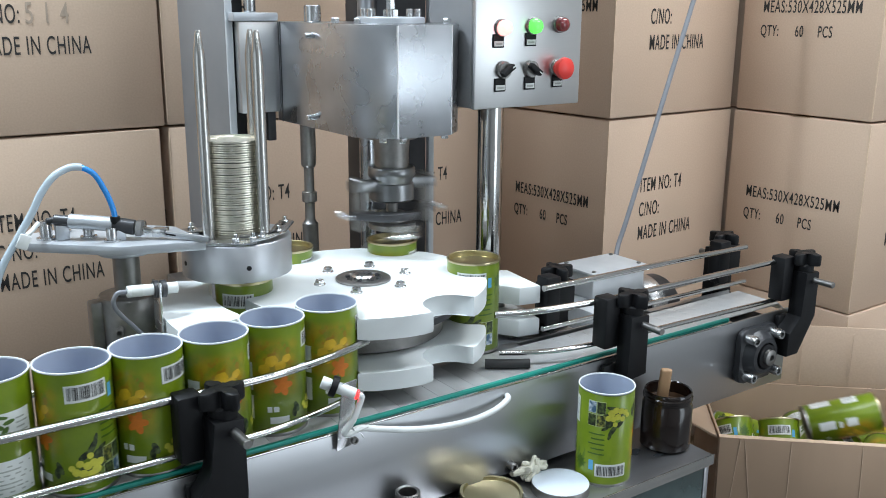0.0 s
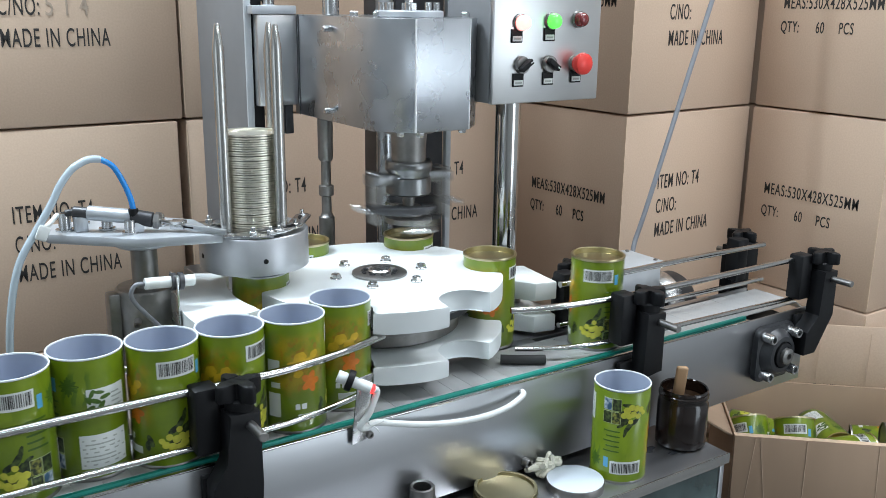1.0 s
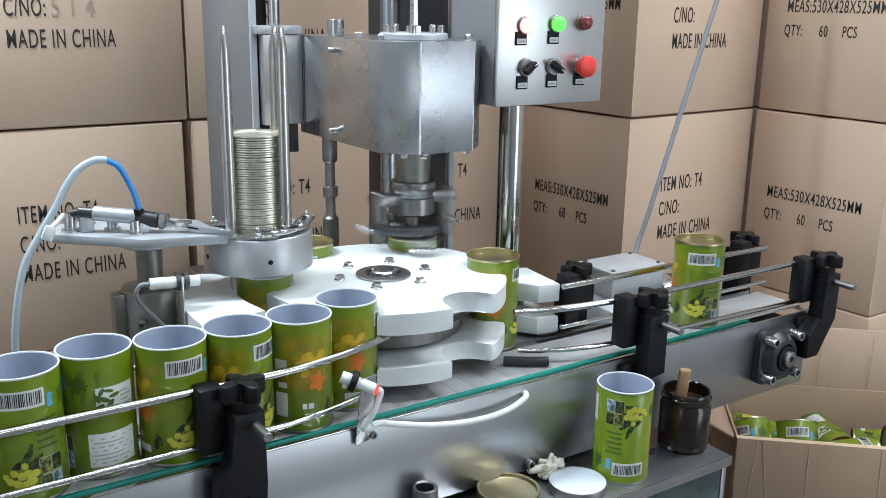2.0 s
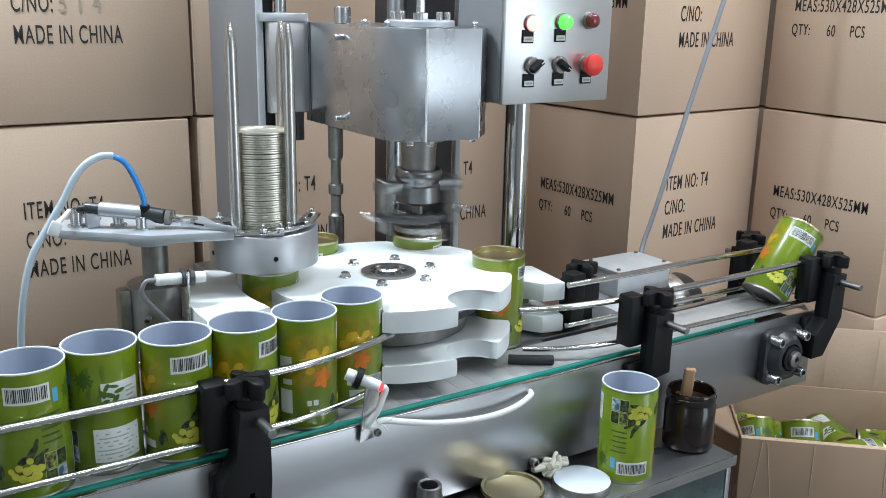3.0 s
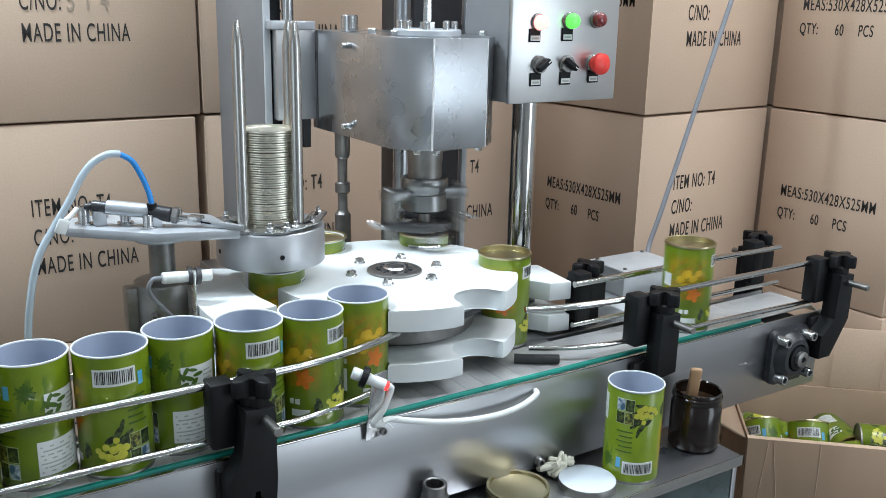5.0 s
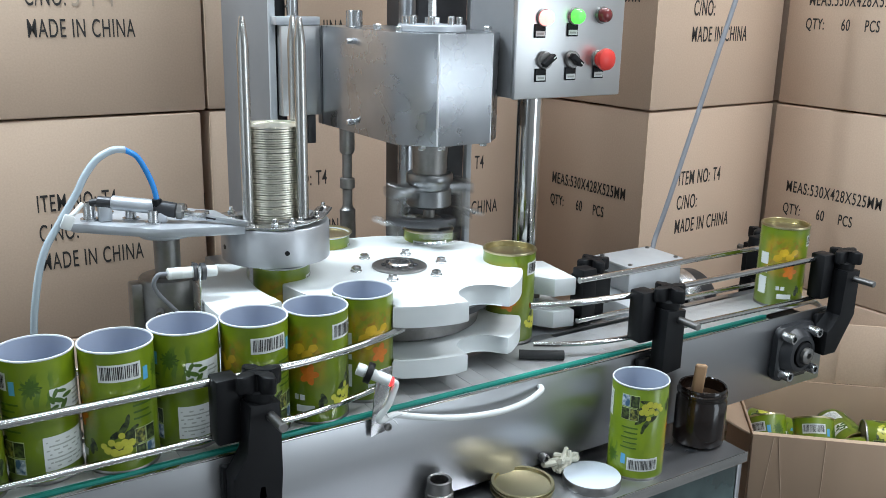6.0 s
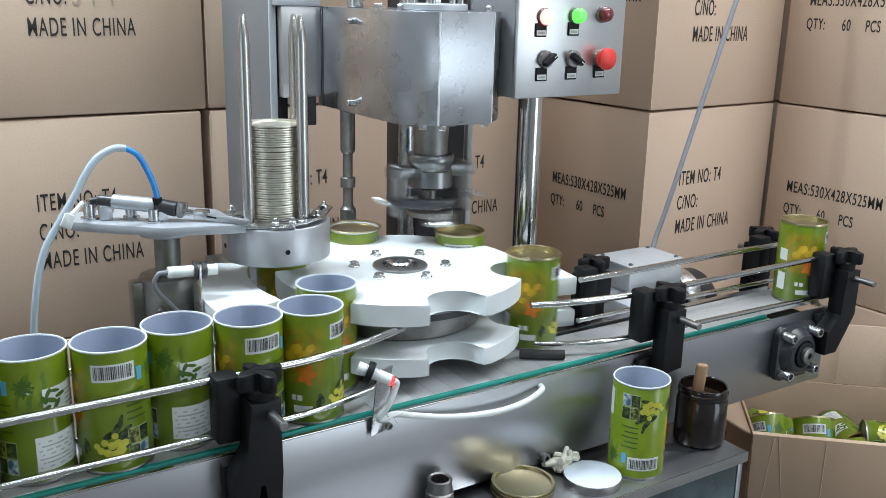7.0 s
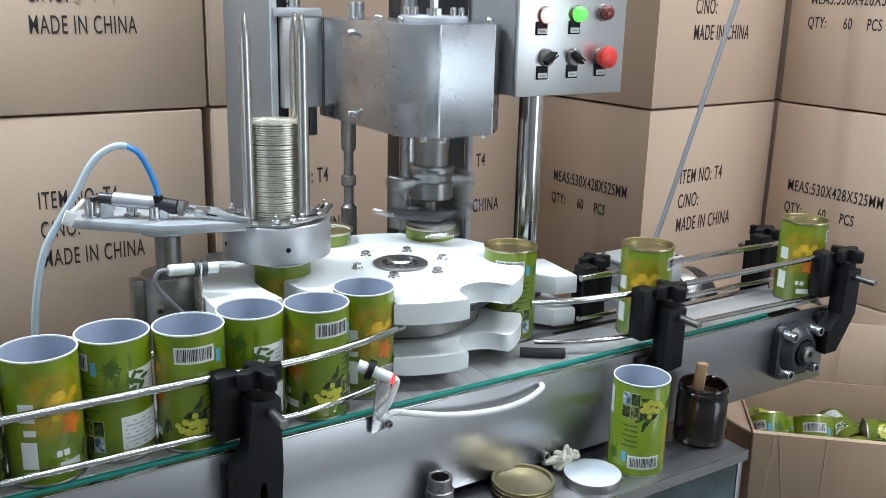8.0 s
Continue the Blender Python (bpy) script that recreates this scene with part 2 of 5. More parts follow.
M = dict(
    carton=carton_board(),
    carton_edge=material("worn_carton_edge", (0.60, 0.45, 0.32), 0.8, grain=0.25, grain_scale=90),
    # inside board, darkened: shade in the carton and on low flaps is coloured in
    carton_in_shade=material("shaded_carton_inside", (0.34, 0.235, 0.16), 0.8, grain=0.1, grain_scale=12, stretch=(1, 1, 0.2), bump=0.1),
    tape=material("packing_tape", (0.46, 0.31, 0.19), 0.18, grain=0.08, grain_scale=20),
    ink=material("black_ink", (0.022, 0.019, 0.017), 0.7),
    steel=material("brushed_stainless", (0.58, 0.585, 0.59), 0.26, 1, grain=0.05, grain_scale=30, stretch=(1, 1, 4), rough_var=0.02),
    sheet=material("stainless_sheet", (0.47, 0.475, 0.49), 0.33, 1, grain=0.025, grain_scale=18, stretch=(0.3, 3, 6), rough_var=0.028, stain=0.06, stain_scale=3),
    head=material("machined_head_steel", (0.47, 0.485, 0.51), 0.29, 1, grain=0.06, grain_scale=14, rough_var=0.05, stain=0.12, stain_scale=7),
    chrome=material("polished_rod", (0.54, 0.535, 0.525), 0.13, 1, grain=0.05, grain_scale=30),
    dull=material("dull_machined_steel", (0.30, 0.29, 0.28), 0.42, 1, grain=0.2, grain_scale=60, stain=0.3, stain_scale=20),
    dark=material("dark_steel", (0.07, 0.07, 0.075), 0.38, 0.6, grain=0.3, grain_scale=25, stain=0.3),
    greypaint=material("grey_machine_paint", (0.20, 0.20, 0.205), 0.42, grain=0.06, grain_scale=30, stain=0.15, stain_scale=3),
    alu=material("cast_aluminium", (0.50, 0.52, 0.55), 0.42, 0.55, grain=0.08, grain_scale=40, stain=0.15, stain_scale=14, bump=0.05),
    drum=material("anodised_ring", (0.44, 0.45, 0.47), 0.38, 0.7, grain=0.05, grain_scale=50, stain=0.12, stain_scale=18),
    white=material("white_polymer", (0.68, 0.71, 0.715), 0.40, grain=0.02, grain_scale=30, stain=0.05, stain_scale=14, sub=0.1),
    black=material("black_plastic", (0.005, 0.005, 0.006), 0.5, spec=0.25, grain=0.2, grain_scale=60, bump=0.08, bump_scale=300),
    rubber=material("black_rubber", (0.02, 0.02, 0.02), 0.7, grain=0.2),
    teal=material("teal_strip", (0.0, 0.235, 0.185), 0.45, grain=0.15, grain_scale=40, stain=0.2, stain_scale=10),
    gold=material("gold_lacquered_tin", (0.50, 0.44, 0.27), 0.30, 1, grain=0.06, grain_scale=20),
    lidside=material("lid_edge_tin", (0.82, 0.78, 0.66), 0.30, 0.9, grain=0.06, grain_scale=60),
    # white lining, with its bluish inner shade put into the base colour
    liner=material("shaded_can_liner", (0.37, 0.42, 0.53), 0.45, grain=0.03, grain_scale=30),
    rim=material("white_paper_edge", (0.64, 0.67, 0.70), 0.6),
    paper=can_paper(),
    label=material("white_print", (0.60, 0.62, 0.60), 0.35, grain=0.03),
    greyprint=material("grey_print", (0.34, 0.36, 0.33), 0.4, grain=0.3, grain_scale=120),
    bluep=material("blue_print", (0.08, 0.32, 0.52), 0.35),
    skyp=print_mix("pale_blue_print", (0.04, 0.10, 0.17), (0.55, 0.62, 0.68), 110),
    darkp=print_mix("dark_print", (0.008, 0.014, 0.006), (0.075, 0.11, 0.03), 130),
    photo=print_mix("garden_print", (0.012, 0.022, 0.008), (0.30, 0.30, 0.06), 150),
    yellowp=material("yellow_fruit_print", (0.46, 0.45, 0.05), 0.35, grain=0.3, grain_scale=120),
    orangep=material("orange_flower_print", (0.55, 0.15, 0.012), 0.35, grain=0.2, grain_scale=150),
    leafp=material("leaf_print", (0.050, 0.105, 0.01), 0.35, grain=0.3, grain_scale=150),
    brown=material("brown_glass", (0.009, 0.005, 0.004), 0.16, coat=0.15, grain=0.3, grain_scale=10),
    paste=material("dark_grease", (0.05, 0.025, 0.012), 0.3, grain=0.5, grain_scale=60, bump=0.4, bump_scale=40),
    wood=material("wooden_stick", (0.44, 0.27, 0.15), 0.6, grain=0.2, grain_scale=60, stretch=(1, 1, 0.1)),
    cloth=material("cotton_rag", (0.62, 0.60, 0.50), 0.9, grain=0.25, grain_scale=50, bump=0.5, bump_scale=150),
    lidwhite=material("white_lid_coat", (0.54, 0.585, 0.64), 0.35, grain=0.02),
    cable_white=material("white_cable", (0.66, 0.68, 0.67), 0.4, grain=0.06, grain_scale=60),
    cable_grey=material("grey_conduit", (0.20, 0.205, 0.225), 0.45, grain=0.1, grain_scale=60),
    tube_blue=material("blue_air_hose", (0.02, 0.25, 0.70), 0.25, coat=0.3),
    tube_clear=material("milky_air_hose", (0.40, 0.47, 0.52), 0.25, coat=0.3),
    red_lens=glow("lit_red_lens", (1.0, 0.24, 0.22), 3.6, (0.7, 0.1, 0.08)),
    green_lens=glow("lit_green_lens", (0.12, 1.0, 0.10), 1.3, (0.05, 0.5, 0.05)),
    dull_red=material("unlit_red_lens", (0.17, 0.02, 0.022), 0.2, coat=0.5),
    red_button=material("red_button", (0.72, 0.045, 0.035), 0.35),
    red_led=glow("red_led", (1.0, 0.02, 0.02), 4.0, (0.5, 0.02, 0.02)),
    castdark=material("dark_cast_iron", (0.018, 0.019, 0.022), 0.4, grain=0.2, grain_scale=40, bump=0.15, bump_scale=120),
    lightgrey=material("light_grey_enamel", (0.50, 0.52, 0.54), 0.38, grain=0.04, grain_scale=30, stain=0.12, stain_scale=14),
    panel=material("satin_panel_steel", (0.66, 0.66, 0.66), 0.36, 1, grain=0.03, grain_scale=50, stretch=(0.3, 1, 12), stain=0.05, stain_scale=6),
    # pale metal for the highlight lines on the housing
    edge=material("bright_highlight_metal", (0.85, 0.86, 0.88), 0.35, 0.8, grain=0.08, grain_scale=60),
    rotor=material("oiled_rotor_steel", (0.26, 0.265, 0.27), 0.30, 1, grain=0.15, grain_scale=40, stain=0.2, stain_scale=20),
    lever=material("oiled_lever_steel", (0.10, 0.10, 0.105), 0.35, 0.9, grain=0.2, grain_scale=40),
    satin=material("satin_rod_steel", (0.52, 0.51, 0.49), 0.27, 1, grain=0.04, grain_scale=40),
    pencil=material("faint_pencil", (0.36, 0.28, 0.215), 0.8),
    wall=material("wall_paint", (0.50, 0.50, 0.495), 0.8, grain=0.04, grain_scale=8, stain=0.08, stain_scale=1.5),
    ceil=material("ceiling_paint", (0.62, 0.62, 0.61), 0.85, grain=0.03, grain_scale=8),
    floor=material("concrete_floor", (0.17, 0.17, 0.168), 0.6, grain=0.15, grain_scale=12, stain=0.25, stain_scale=2, bump=0.1),
    tubeglow=glow("added_fitting_glow", (1.0, 0.97, 0.93), 3.0, (0.8, 0.8, 0.8)),
    pallet=material("pallet_wood", (0.32, 0.23, 0.14), 0.75, grain=0.25, grain_scale=14, stretch=(0.2, 4, 4), stain=0.2),
    glassp=material("green_tint_panel", (0.045, 0.075, 0.075), 0.10, grain=0.5, grain_scale=9, coat=0.5, stain=0.4, stain_scale=14),
)


# ---- mesh tools ----
def finish(bm, name, mat, smooth=40):
    bmesh.ops.recalc_face_normals(bm, faces=bm.faces)
    me = bpy.data.meshes.new(name)
    bm.to_mesh(me)
    bm.free()
    if smooth:
        me.shade_smooth()
        me.set_sharp_from_angle(angle=radians(smooth))
    me.materials.append(M[mat])
    return me


def part(name, bm, mat, parent=None, label="", m=None, smooth=40):
    ob = new(name, bm if isinstance(bm, bpy.types.Mesh) else finish(bm, name, mat, smooth))
    if parent:
        ob.parent = parent
    if m is not None:
        ob.matrix_basis = m
    if label:
        tagged(ob, label)
    return ob


def thing(name, m, label, category, group="", kind=""):
    ob = new(name)
    ob.empty_display_size = 0.02
    ob.matrix_basis = m
    return tagged(ob, label, category, group, kind)


def box(x0, x1, y0, y1, z0, z1, bevel=0.0, bm=None, m=None, seg=2):
    own = bm is None
    bm = bm or bmesh.new()
    r = bmesh.ops.create_cube(bm, size=1)
    for v in r["verts"]:
        v.co = Vector(((x0 + x1) / 2 + v.co.x * (x1 - x0), (y0 + y1) / 2 + v.co.y * (y1 - y0), (z0 + z1) / 2 + v.co.z * (z1 - z0)))
    vs = r["verts"]
    if bevel:
        es = list({e for v in vs for e in v.link_edges})
        q = bmesh.ops.bevel(bm, geom=es, offset=bevel, segments=seg, profile=0.5, affect="EDGES")
        vs = list({v for f in q["faces"] for v in f.verts} | {v for v in vs if v.is_valid})
    if m is not None:
        bmesh.ops.transform(bm, matrix=m, verts=vs)
    return bm


def lathe(profile, seg=40, bm=None, m=None, closed=False):
    """Turns (radius, height) pairs about z."""
    bm = bm or bmesh.new()
    rings = []
    for r, z in profile:
        if r < 1e-6:
            rings.append([bm.verts.new((0, 0, z))])
        else:
            rings.append([bm.verts.new((r * math.cos(2 * math.pi * i / seg), r * math.sin(2 * math.pi * i / seg), z)) for i in range(seg)])
    pairs = list(zip(rings, rings[1:])) + ([(rings[-1], rings[0])] if closed else [])
    for a, b in pairs:
        for i in range(seg):
            j = (i + 1) % seg
            if len(a) == 1 and len(b) == 1:
                continue
            if len(a) == 1:
                bm.faces.new((a[0], b[i], b[j]))
            elif len(b) == 1:
                bm.faces.new((a[i], a[j], b[0]))
            else:
                bm.faces.new((a[i], a[j], b[j], b[i]))
    if m is not None:
        bmesh.ops.transform(bm, matrix=m, verts=[v for r in rings for v in r])
    return bm


def cyl(r, z0, z1, bevel=0.0, seg=32, bm=None, m=None):
    c = min(bevel, r * 0.5, abs(z1 - z0) * 0.5)
    prof = [(0, z0), (r - c, z0), (r, z0 + c), (r, z1 - c), (r - c, z1), (0, z1)] if c else [(0, z0), (r, z0), (r, z1), (0, z1)]
    return lathe(prof, seg, bm, m)


def along(p, q):
    """The pose whose z axis runs from p to q, and the length."""
    p, q = Vector(p), Vector(q)
    d = q - p
    return Matrix.Translation(p) @ d.to_track_quat("Z", "Y").to_matrix().to_4x4(), d.length


def rod(p, q, r, bevel=0.0, seg=20, bm=None):
    m, n = along(p, q)
    return cyl(r, 0, n, bevel, seg, bm, m)


def smooth_line(points, steps=8):
    pts = [Vector(p) for p in points]
    out = []
    for i in range(len(pts) - 1):
        p0, p1, p2, p3 = pts[max(0, i - 1)], pts[i], pts[i + 1], pts[min(len(pts) - 1, i + 2)]
        for k in range(steps):
            t = k / steps
            out.append(0.5 * ((2 * p1) + (p2 - p0) * t + (2 * p0 - 5 * p1 + 4 * p2 - p3) * t * t + (3 * p1 - p0 - 3 * p2 + p3) * t ** 3))
    out.append(pts[-1])
    return out


def tube(points, r, seg=12, steps=8, bm=None):
    pts = smooth_line(points, steps)
    bm = bm or bmesh.new()
    rings = []
    side = None
    for i, p in enumerate(pts):
        d = (pts[min(i + 1, len(pts) - 1)] - pts[max(i - 1, 0)]).normalized()
        if side is None:
            side = d.orthogonal().normalized()
        side = (side - d * side.dot(d)).normalized()
        up = d.cross(side)
        rings.append([bm.verts.new(p + (side * math.cos(2 * math.pi * k / seg) + up * math.sin(2 * math.pi * k / seg)) * r) for k in range(seg)])
    for a, b in zip(rings, rings[1:]):
        for k in range(seg):
            bm.faces.new((a[k], a[(k + 1) % seg], b[(k + 1) % seg], b[k]))
    bm.faces.new(rings[0][::-1])
    bm.faces.new(rings[-1])
    return bm


def extrude_outline(points, z0, z1, bevel=0.0, bm=None, m=None):
    """A flat outline in x, y raised from z0 to z1."""
    bm = bm or bmesh.new()
    lo = [bm.verts.new((x, y, z0)) for x, y in points]
    hi = [bm.verts.new((x, y, z1)) for x, y in points]
    n = len(points)
    top = bm.faces.new(hi)
    bot = bm.faces.new(lo[::-1])
    for i in range(n):
        bm.faces.new((lo[i], lo[(i + 1) % n], hi[(i + 1) % n], hi[i]))
    vs = lo + hi
    if bevel:
        es = list({e for f in (top, bot) for e in f.edges})
        q = bmesh.ops.bevel(bm, geom=es, offset=bevel, segments=2, profile=0.5, affect="EDGES")
        vs = list({v for f in q["faces"] for v in f.verts} | {v for v in vs if v.is_valid})
    if m is not None:
        bmesh.ops.transform(bm, matrix=m, verts=vs)
    return bm


def hex_bolt(r, h, bm=None, m=None):
    return lathe([(0, 0), (r, 0), (r, h * 0.85), (r * 0.86, h), (r * 0.5, h), (r * 0.42, h * 0.8), (0, h * 0.8)], 6, bm, m)


def cap_bolt(r, h, bm=None, m=None):
    return lathe([(0, 0), (r, 0), (r, h * 0.9), (r * 0.9, h), (r * 0.55, h), (r * 0.5, h * 0.5), (0, h * 0.5)], 16, bm, m)


TEXTS = {}


def text_mesh(body, height, narrow):
    key = (body, height, narrow)
    if key not in TEXTS:
        cu = bpy.data.curves.new("print", "FONT")
        cu.body, cu.size, cu.extrude, cu.offset = body, height / 0.70, 0.0004, 0.0002
        cu.space_character = 1.13
        ob = bpy.data.objects.new("print", cu)
        scene.collection.objects.link(ob)
        bpy.context.view_layer.update()
        me = bpy.data.meshes.new_from_object(ob.evaluated_get(bpy.context.evaluated_depsgraph_get()))
        bpy.data.objects.remove(ob)
        for v in me.vertices:
            v.co.x *= narrow
        me.materials.clear()
        me.materials.append(M["ink"])
        TEXTS[key] = me
    return TEXTS[key]


# ---- the room ----
RX0, RX1, RY0, RY1 = -3.2, 4.6, -3.6, 3.2


def room():
    tagged(part("floor", box(RX0 - 0.2, RX1 + 0.2, RY0 - 0.2, RY1 + 0.2, -0.2, 0), "floor"), "grey worn concrete workshop floor", "floor", kind="structure")
    tagged(part("ceiling", box(RX0 - 0.2, RX1 + 0.2, RY0 - 0.2, RY1 + 0.2, CEILING_Z, CEILING_Z + 0.2), "ceil"), "plain white painted workshop ceiling", "ceiling", kind="structure")
    for name, b in (("wall_north", (RX0, RX1, RY1, RY1 + 0.2)), ("wall_east", (RX1, RX1 + 0.2, RY0 - 0.2, RY1 + 0.2))):
        tagged(part(name, box(*b, 0, CEILING_Z), "wall"), "plain grey painted workshop wall", "wall", kind="structure")
    # this wall's opening is made up to let the added back fill in
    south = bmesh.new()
    for x0, x1, z0, z1 in ((RX0, FILL_X0, 0, CEILING_Z), (FILL_X1, RX1, 0, CEILING_Z), (FILL_X0, FILL_X1, 0, FILL_Z0), (FILL_X0, FILL_X1, FILL_Z1, CEILING_Z)):
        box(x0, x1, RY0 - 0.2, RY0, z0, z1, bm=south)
    tagged(part("wall_south", south, "wall"), "unseen grey painted wall with a wide opening added for fill light", "wall", kind="structure")
    # likewise an invented opening, cut for the added side fill
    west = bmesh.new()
    for y0, y1, z0, z1 in ((RY0 - 0.2, SIDE_FILL_Y0, 0, CEILING_Z), (SIDE_FILL_Y1, RY1 + 0.2, 0, CEILING_Z), (SIDE_FILL_Y0, SIDE_FILL_Y1, 0, SIDE_FILL_Z0), (SIDE_FILL_Y0, SIDE_FILL_Y1, SIDE_FILL_Z1, CEILING_Z)):
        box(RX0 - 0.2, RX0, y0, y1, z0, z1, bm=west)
    tagged(part("wall_west", west, "wall"), "unseen grey painted wall with a small opening added for side light", "wall", kind="structure")
    # unseen fittings drawn round the added ceiling lamps
    for lx, ly, _ in LAMPS:
        lamp = thing("ceiling_light", pose(lx, ly, CEILING_Z), "unseen white ceiling fitting, added to light the scene", "ceiling light", "ceiling lights")
        part("housing", box(-0.62, 0.62, -0.16, 0.16, -0.05, 0, 0.008), "ceil", lamp)
        part("diffuser", box(-0.60, 0.60, -0.14, 0.14, -0.062, -0.05, 0.004), "tubeglow", lamp)


room()


# ---- the carton stacks ----
CW, CD, CH = 0.53, 0.428, 0.522


def make_carton():
    """A taped carton; its front is y = 0 (the wide face), its left end x = 0."""
    c = thing("carton", pose(0, 0, -5), "brown corrugated cardboard carton with black print, taped shut", "carton", "stacked cartons")
    part("body", box(0, CW, 0, CD, 0, CH, 0.005), "carton", c)
    part("tape", box(0.0, CW, CD / 2 - 0.03, CD / 2 + 0.03, CH, CH + 0.0006), "tape", c)
    part("tape", box(CW, CW + 0.0006, CD / 2 - 0.03, CD / 2 + 0.03, CH - 0.06, CH), "tape", c)
    front = pose(0, -0.0008, 0, 90)
    for body, x, z, h in (("ITEM NO: T4", 0.139, 0.313, 0.040), ("C/NO:", 0.139, 0.244, 0.040), ("MADE IN CHINA", 0.139, 0.176, 0.040)):
        part("print", text_mesh(body, h, 0.495), "ink", c, "black printed lettering", Matrix.Translation((x, 0, z)) @ front)
    side = pose(-0.0008, 0, 0, 90, 0, -90)
    for body, y, z, h in (("MEAS:530X428X525MM", 0.362, 0.275, 0.033), ("QTY:      60     PCS", 0.365, 0.211, 0.030)):
        part("print", text_mesh(body, h, 0.57), "ink", c, "black printed lettering", Matrix.Translation((0, y, z)) @ side)
    # rubbed edges along the front corner and the top
    part("worn_edge", box(-0.0004, 0.0022, -0.0004, 0.0022, 0.01, CH - 0.01), "carton_edge", c)
    return c


ROW_Z = (0.145, 0.670, 1.197, 1.723)
# corner x, y, turn in degrees for each stack
STACKS = [(-0.862, 2.235, 0.5), (-0.325, 2.232, -0.4), (0.212, 2.228, 0.4), (0.748, 2.236, 0.0), (1.265, 2.236, 0.5), (1.775, 1.765, 3.0), (2.305, 1.345, 1.0), (2.335, 1.80, 1.0), (2.85, 1.15, 0.0)]


def carton_stacks():
    first = make_carton()
    rng = random.Random(4)
    todo = []
    for sx, sy, turn in STACKS:
        for z in ROW_Z:
            slip = -0.016 if abs(sx - 0.212) < 0.01 and z == 0.670 else 0.0
            todo.append(pose(sx + slip + rng.uniform(-0.003, 0.003), sy + rng.uniform(-0.004, 0.004), z, 0, 0, turn + rng.uniform(-0.4, 0.4)))
        pal = thing("pallet", pose(sx, sy, 0, 0, 0, turn), "rough wooden pallet under a stack of cartons", "pallet", "pallets")
        for k in range(5):
            part("board", box(0.0, CW, 0.01 + k * 0.084, 0.08 + k * 0.084, 0.123, 0.145, 0.002), "pallet", pal)
        for k in range(3):
            part("bearer", box(0.01 + k * 0.22, 0.08 + k * 0.22, 0.01, CD - 0.01, 0.0, 0.123, 0.003), "pallet", pal)
    first.matrix_basis = todo[0]
    made = [first] + [copy_thing(first, m) for m in todo[1:]]
    # a faint pencilled carton number on one of them
    me = text_mesh("5 1 4", 0.046, 0.62).copy()
    me.materials[0] = M["pencil"]
    part("pencil_mark", me, "pencil", made[2 * len(ROW_Z) + 2], "faint grey pencilled number", Matrix.Translation((0.235, 0, 0.243)) @ pose(0, -0.0008, 0, 90))


carton_stacks()

# ---- plan of the machine ----
TOP = 0.85                     # carrying surface
WX, WY, WR = 0.813, 1.405, 0.213   # star wheel centre and the circle of its pockets
PHASE = -16.0
CAN_R, CAN_H = 0.0492, 0.1757
LANE_Y = 1.238


def on_wheel(a, r=WR):
    return WX + r * math.cos(radians(a)), WY + r * math.sin(radians(a))


HOP = on_wheel(PHASE + 180)
AXIS = on_wheel(PHASE + 60)


# ---- the conveyor ----
def conveyor():
    c = thing("conveyor", pose(0, 0, 0), "stainless slat conveyor with teal wear strips and black end bearings", "conveyor")
    part("side_plate", box(-1.2, 1.745, 1.158, 1.163, 0.678, 0.846, 0.0012), "sheet", c, "stainless side plate")
    part("side_plate", box(-1.2, 1.745, 1.317, 1.322, 0.695, 0.846, 0.0012), "sheet", c, "stainless side plate")
    part("top_lip", box(-1.2, 1.555, 1.158, 1.170, 0.846, 0.849, 0.001), "chrome", c, "bright folded edge")
    part("wear_strip", box(-1.2, 1.56, 1.1705, 1.1755, 0.838, 0.8525, 0.0015), "teal", c, "teal plastic strip")
    part("wear_strip", box(-1.2, 1.56, 1.1785, 1.1810, 0.838, 0.8505, 0.0008), "teal", c, "teal plastic strip")
    part("bed", box(-1.2, 1.70, 1.165, 1.315, 0.70, 0.83), "dark", c, "dark inner bed")
    # end shaft, flange bearing
    b = part("bearing", flange(), "castdark", c, "dark cast four-bolt flange bearing", pose(1.630, 1.158, 0.768, 90, 0, 0) @ Matrix.Scale(1.15, 4))
    for sx in (-1, 1):
        for sy in (-1, 1):
            part("bolt", cap_bolt(0.0095, 0.024), "steel", b, "socket head screw", pose(sx * 0.036, sy * 0.036, 0.012))
    part("shaft_end", lathe([(0, 0.0), (0.015, 0.0), (0.015, 0.042), (0.012, 0.044), (0.006, 0.044), (0.005, 0.036), (0, 0.036)], 24), "dull", b)
    part("collar", lathe([(0.016, 0.02), (0.023, 0.02), (0.023, 0.034), (0.016, 0.036)], 24), "black", b)
    return c


def flange():
    """A square cast housing with rounded corners and a raised round seat; its axis is z."""
    pts = []
    for cx, cy, a0 in ((1, 1, 0), (-1, 1, 90), (-1, -1, 180), (1, -1, 270)):
        for k in range(7):
            a = radians(a0 + 15 * k)
            pts.append((cx * 0.036 + 0.016 * math.cos(a), cy * 0.036 + 0.016 * math.sin(a)))
    bm = extrude_outline(pts, 0, 0.013, 0.003)
    lathe([(0.046, 0.012), (0.041, 0.022), (0.034, 0.030), (0.026, 0.031), (0.024, 0.024), (0.0, 0.024)], 36, bm)
    return bm


conveyor()


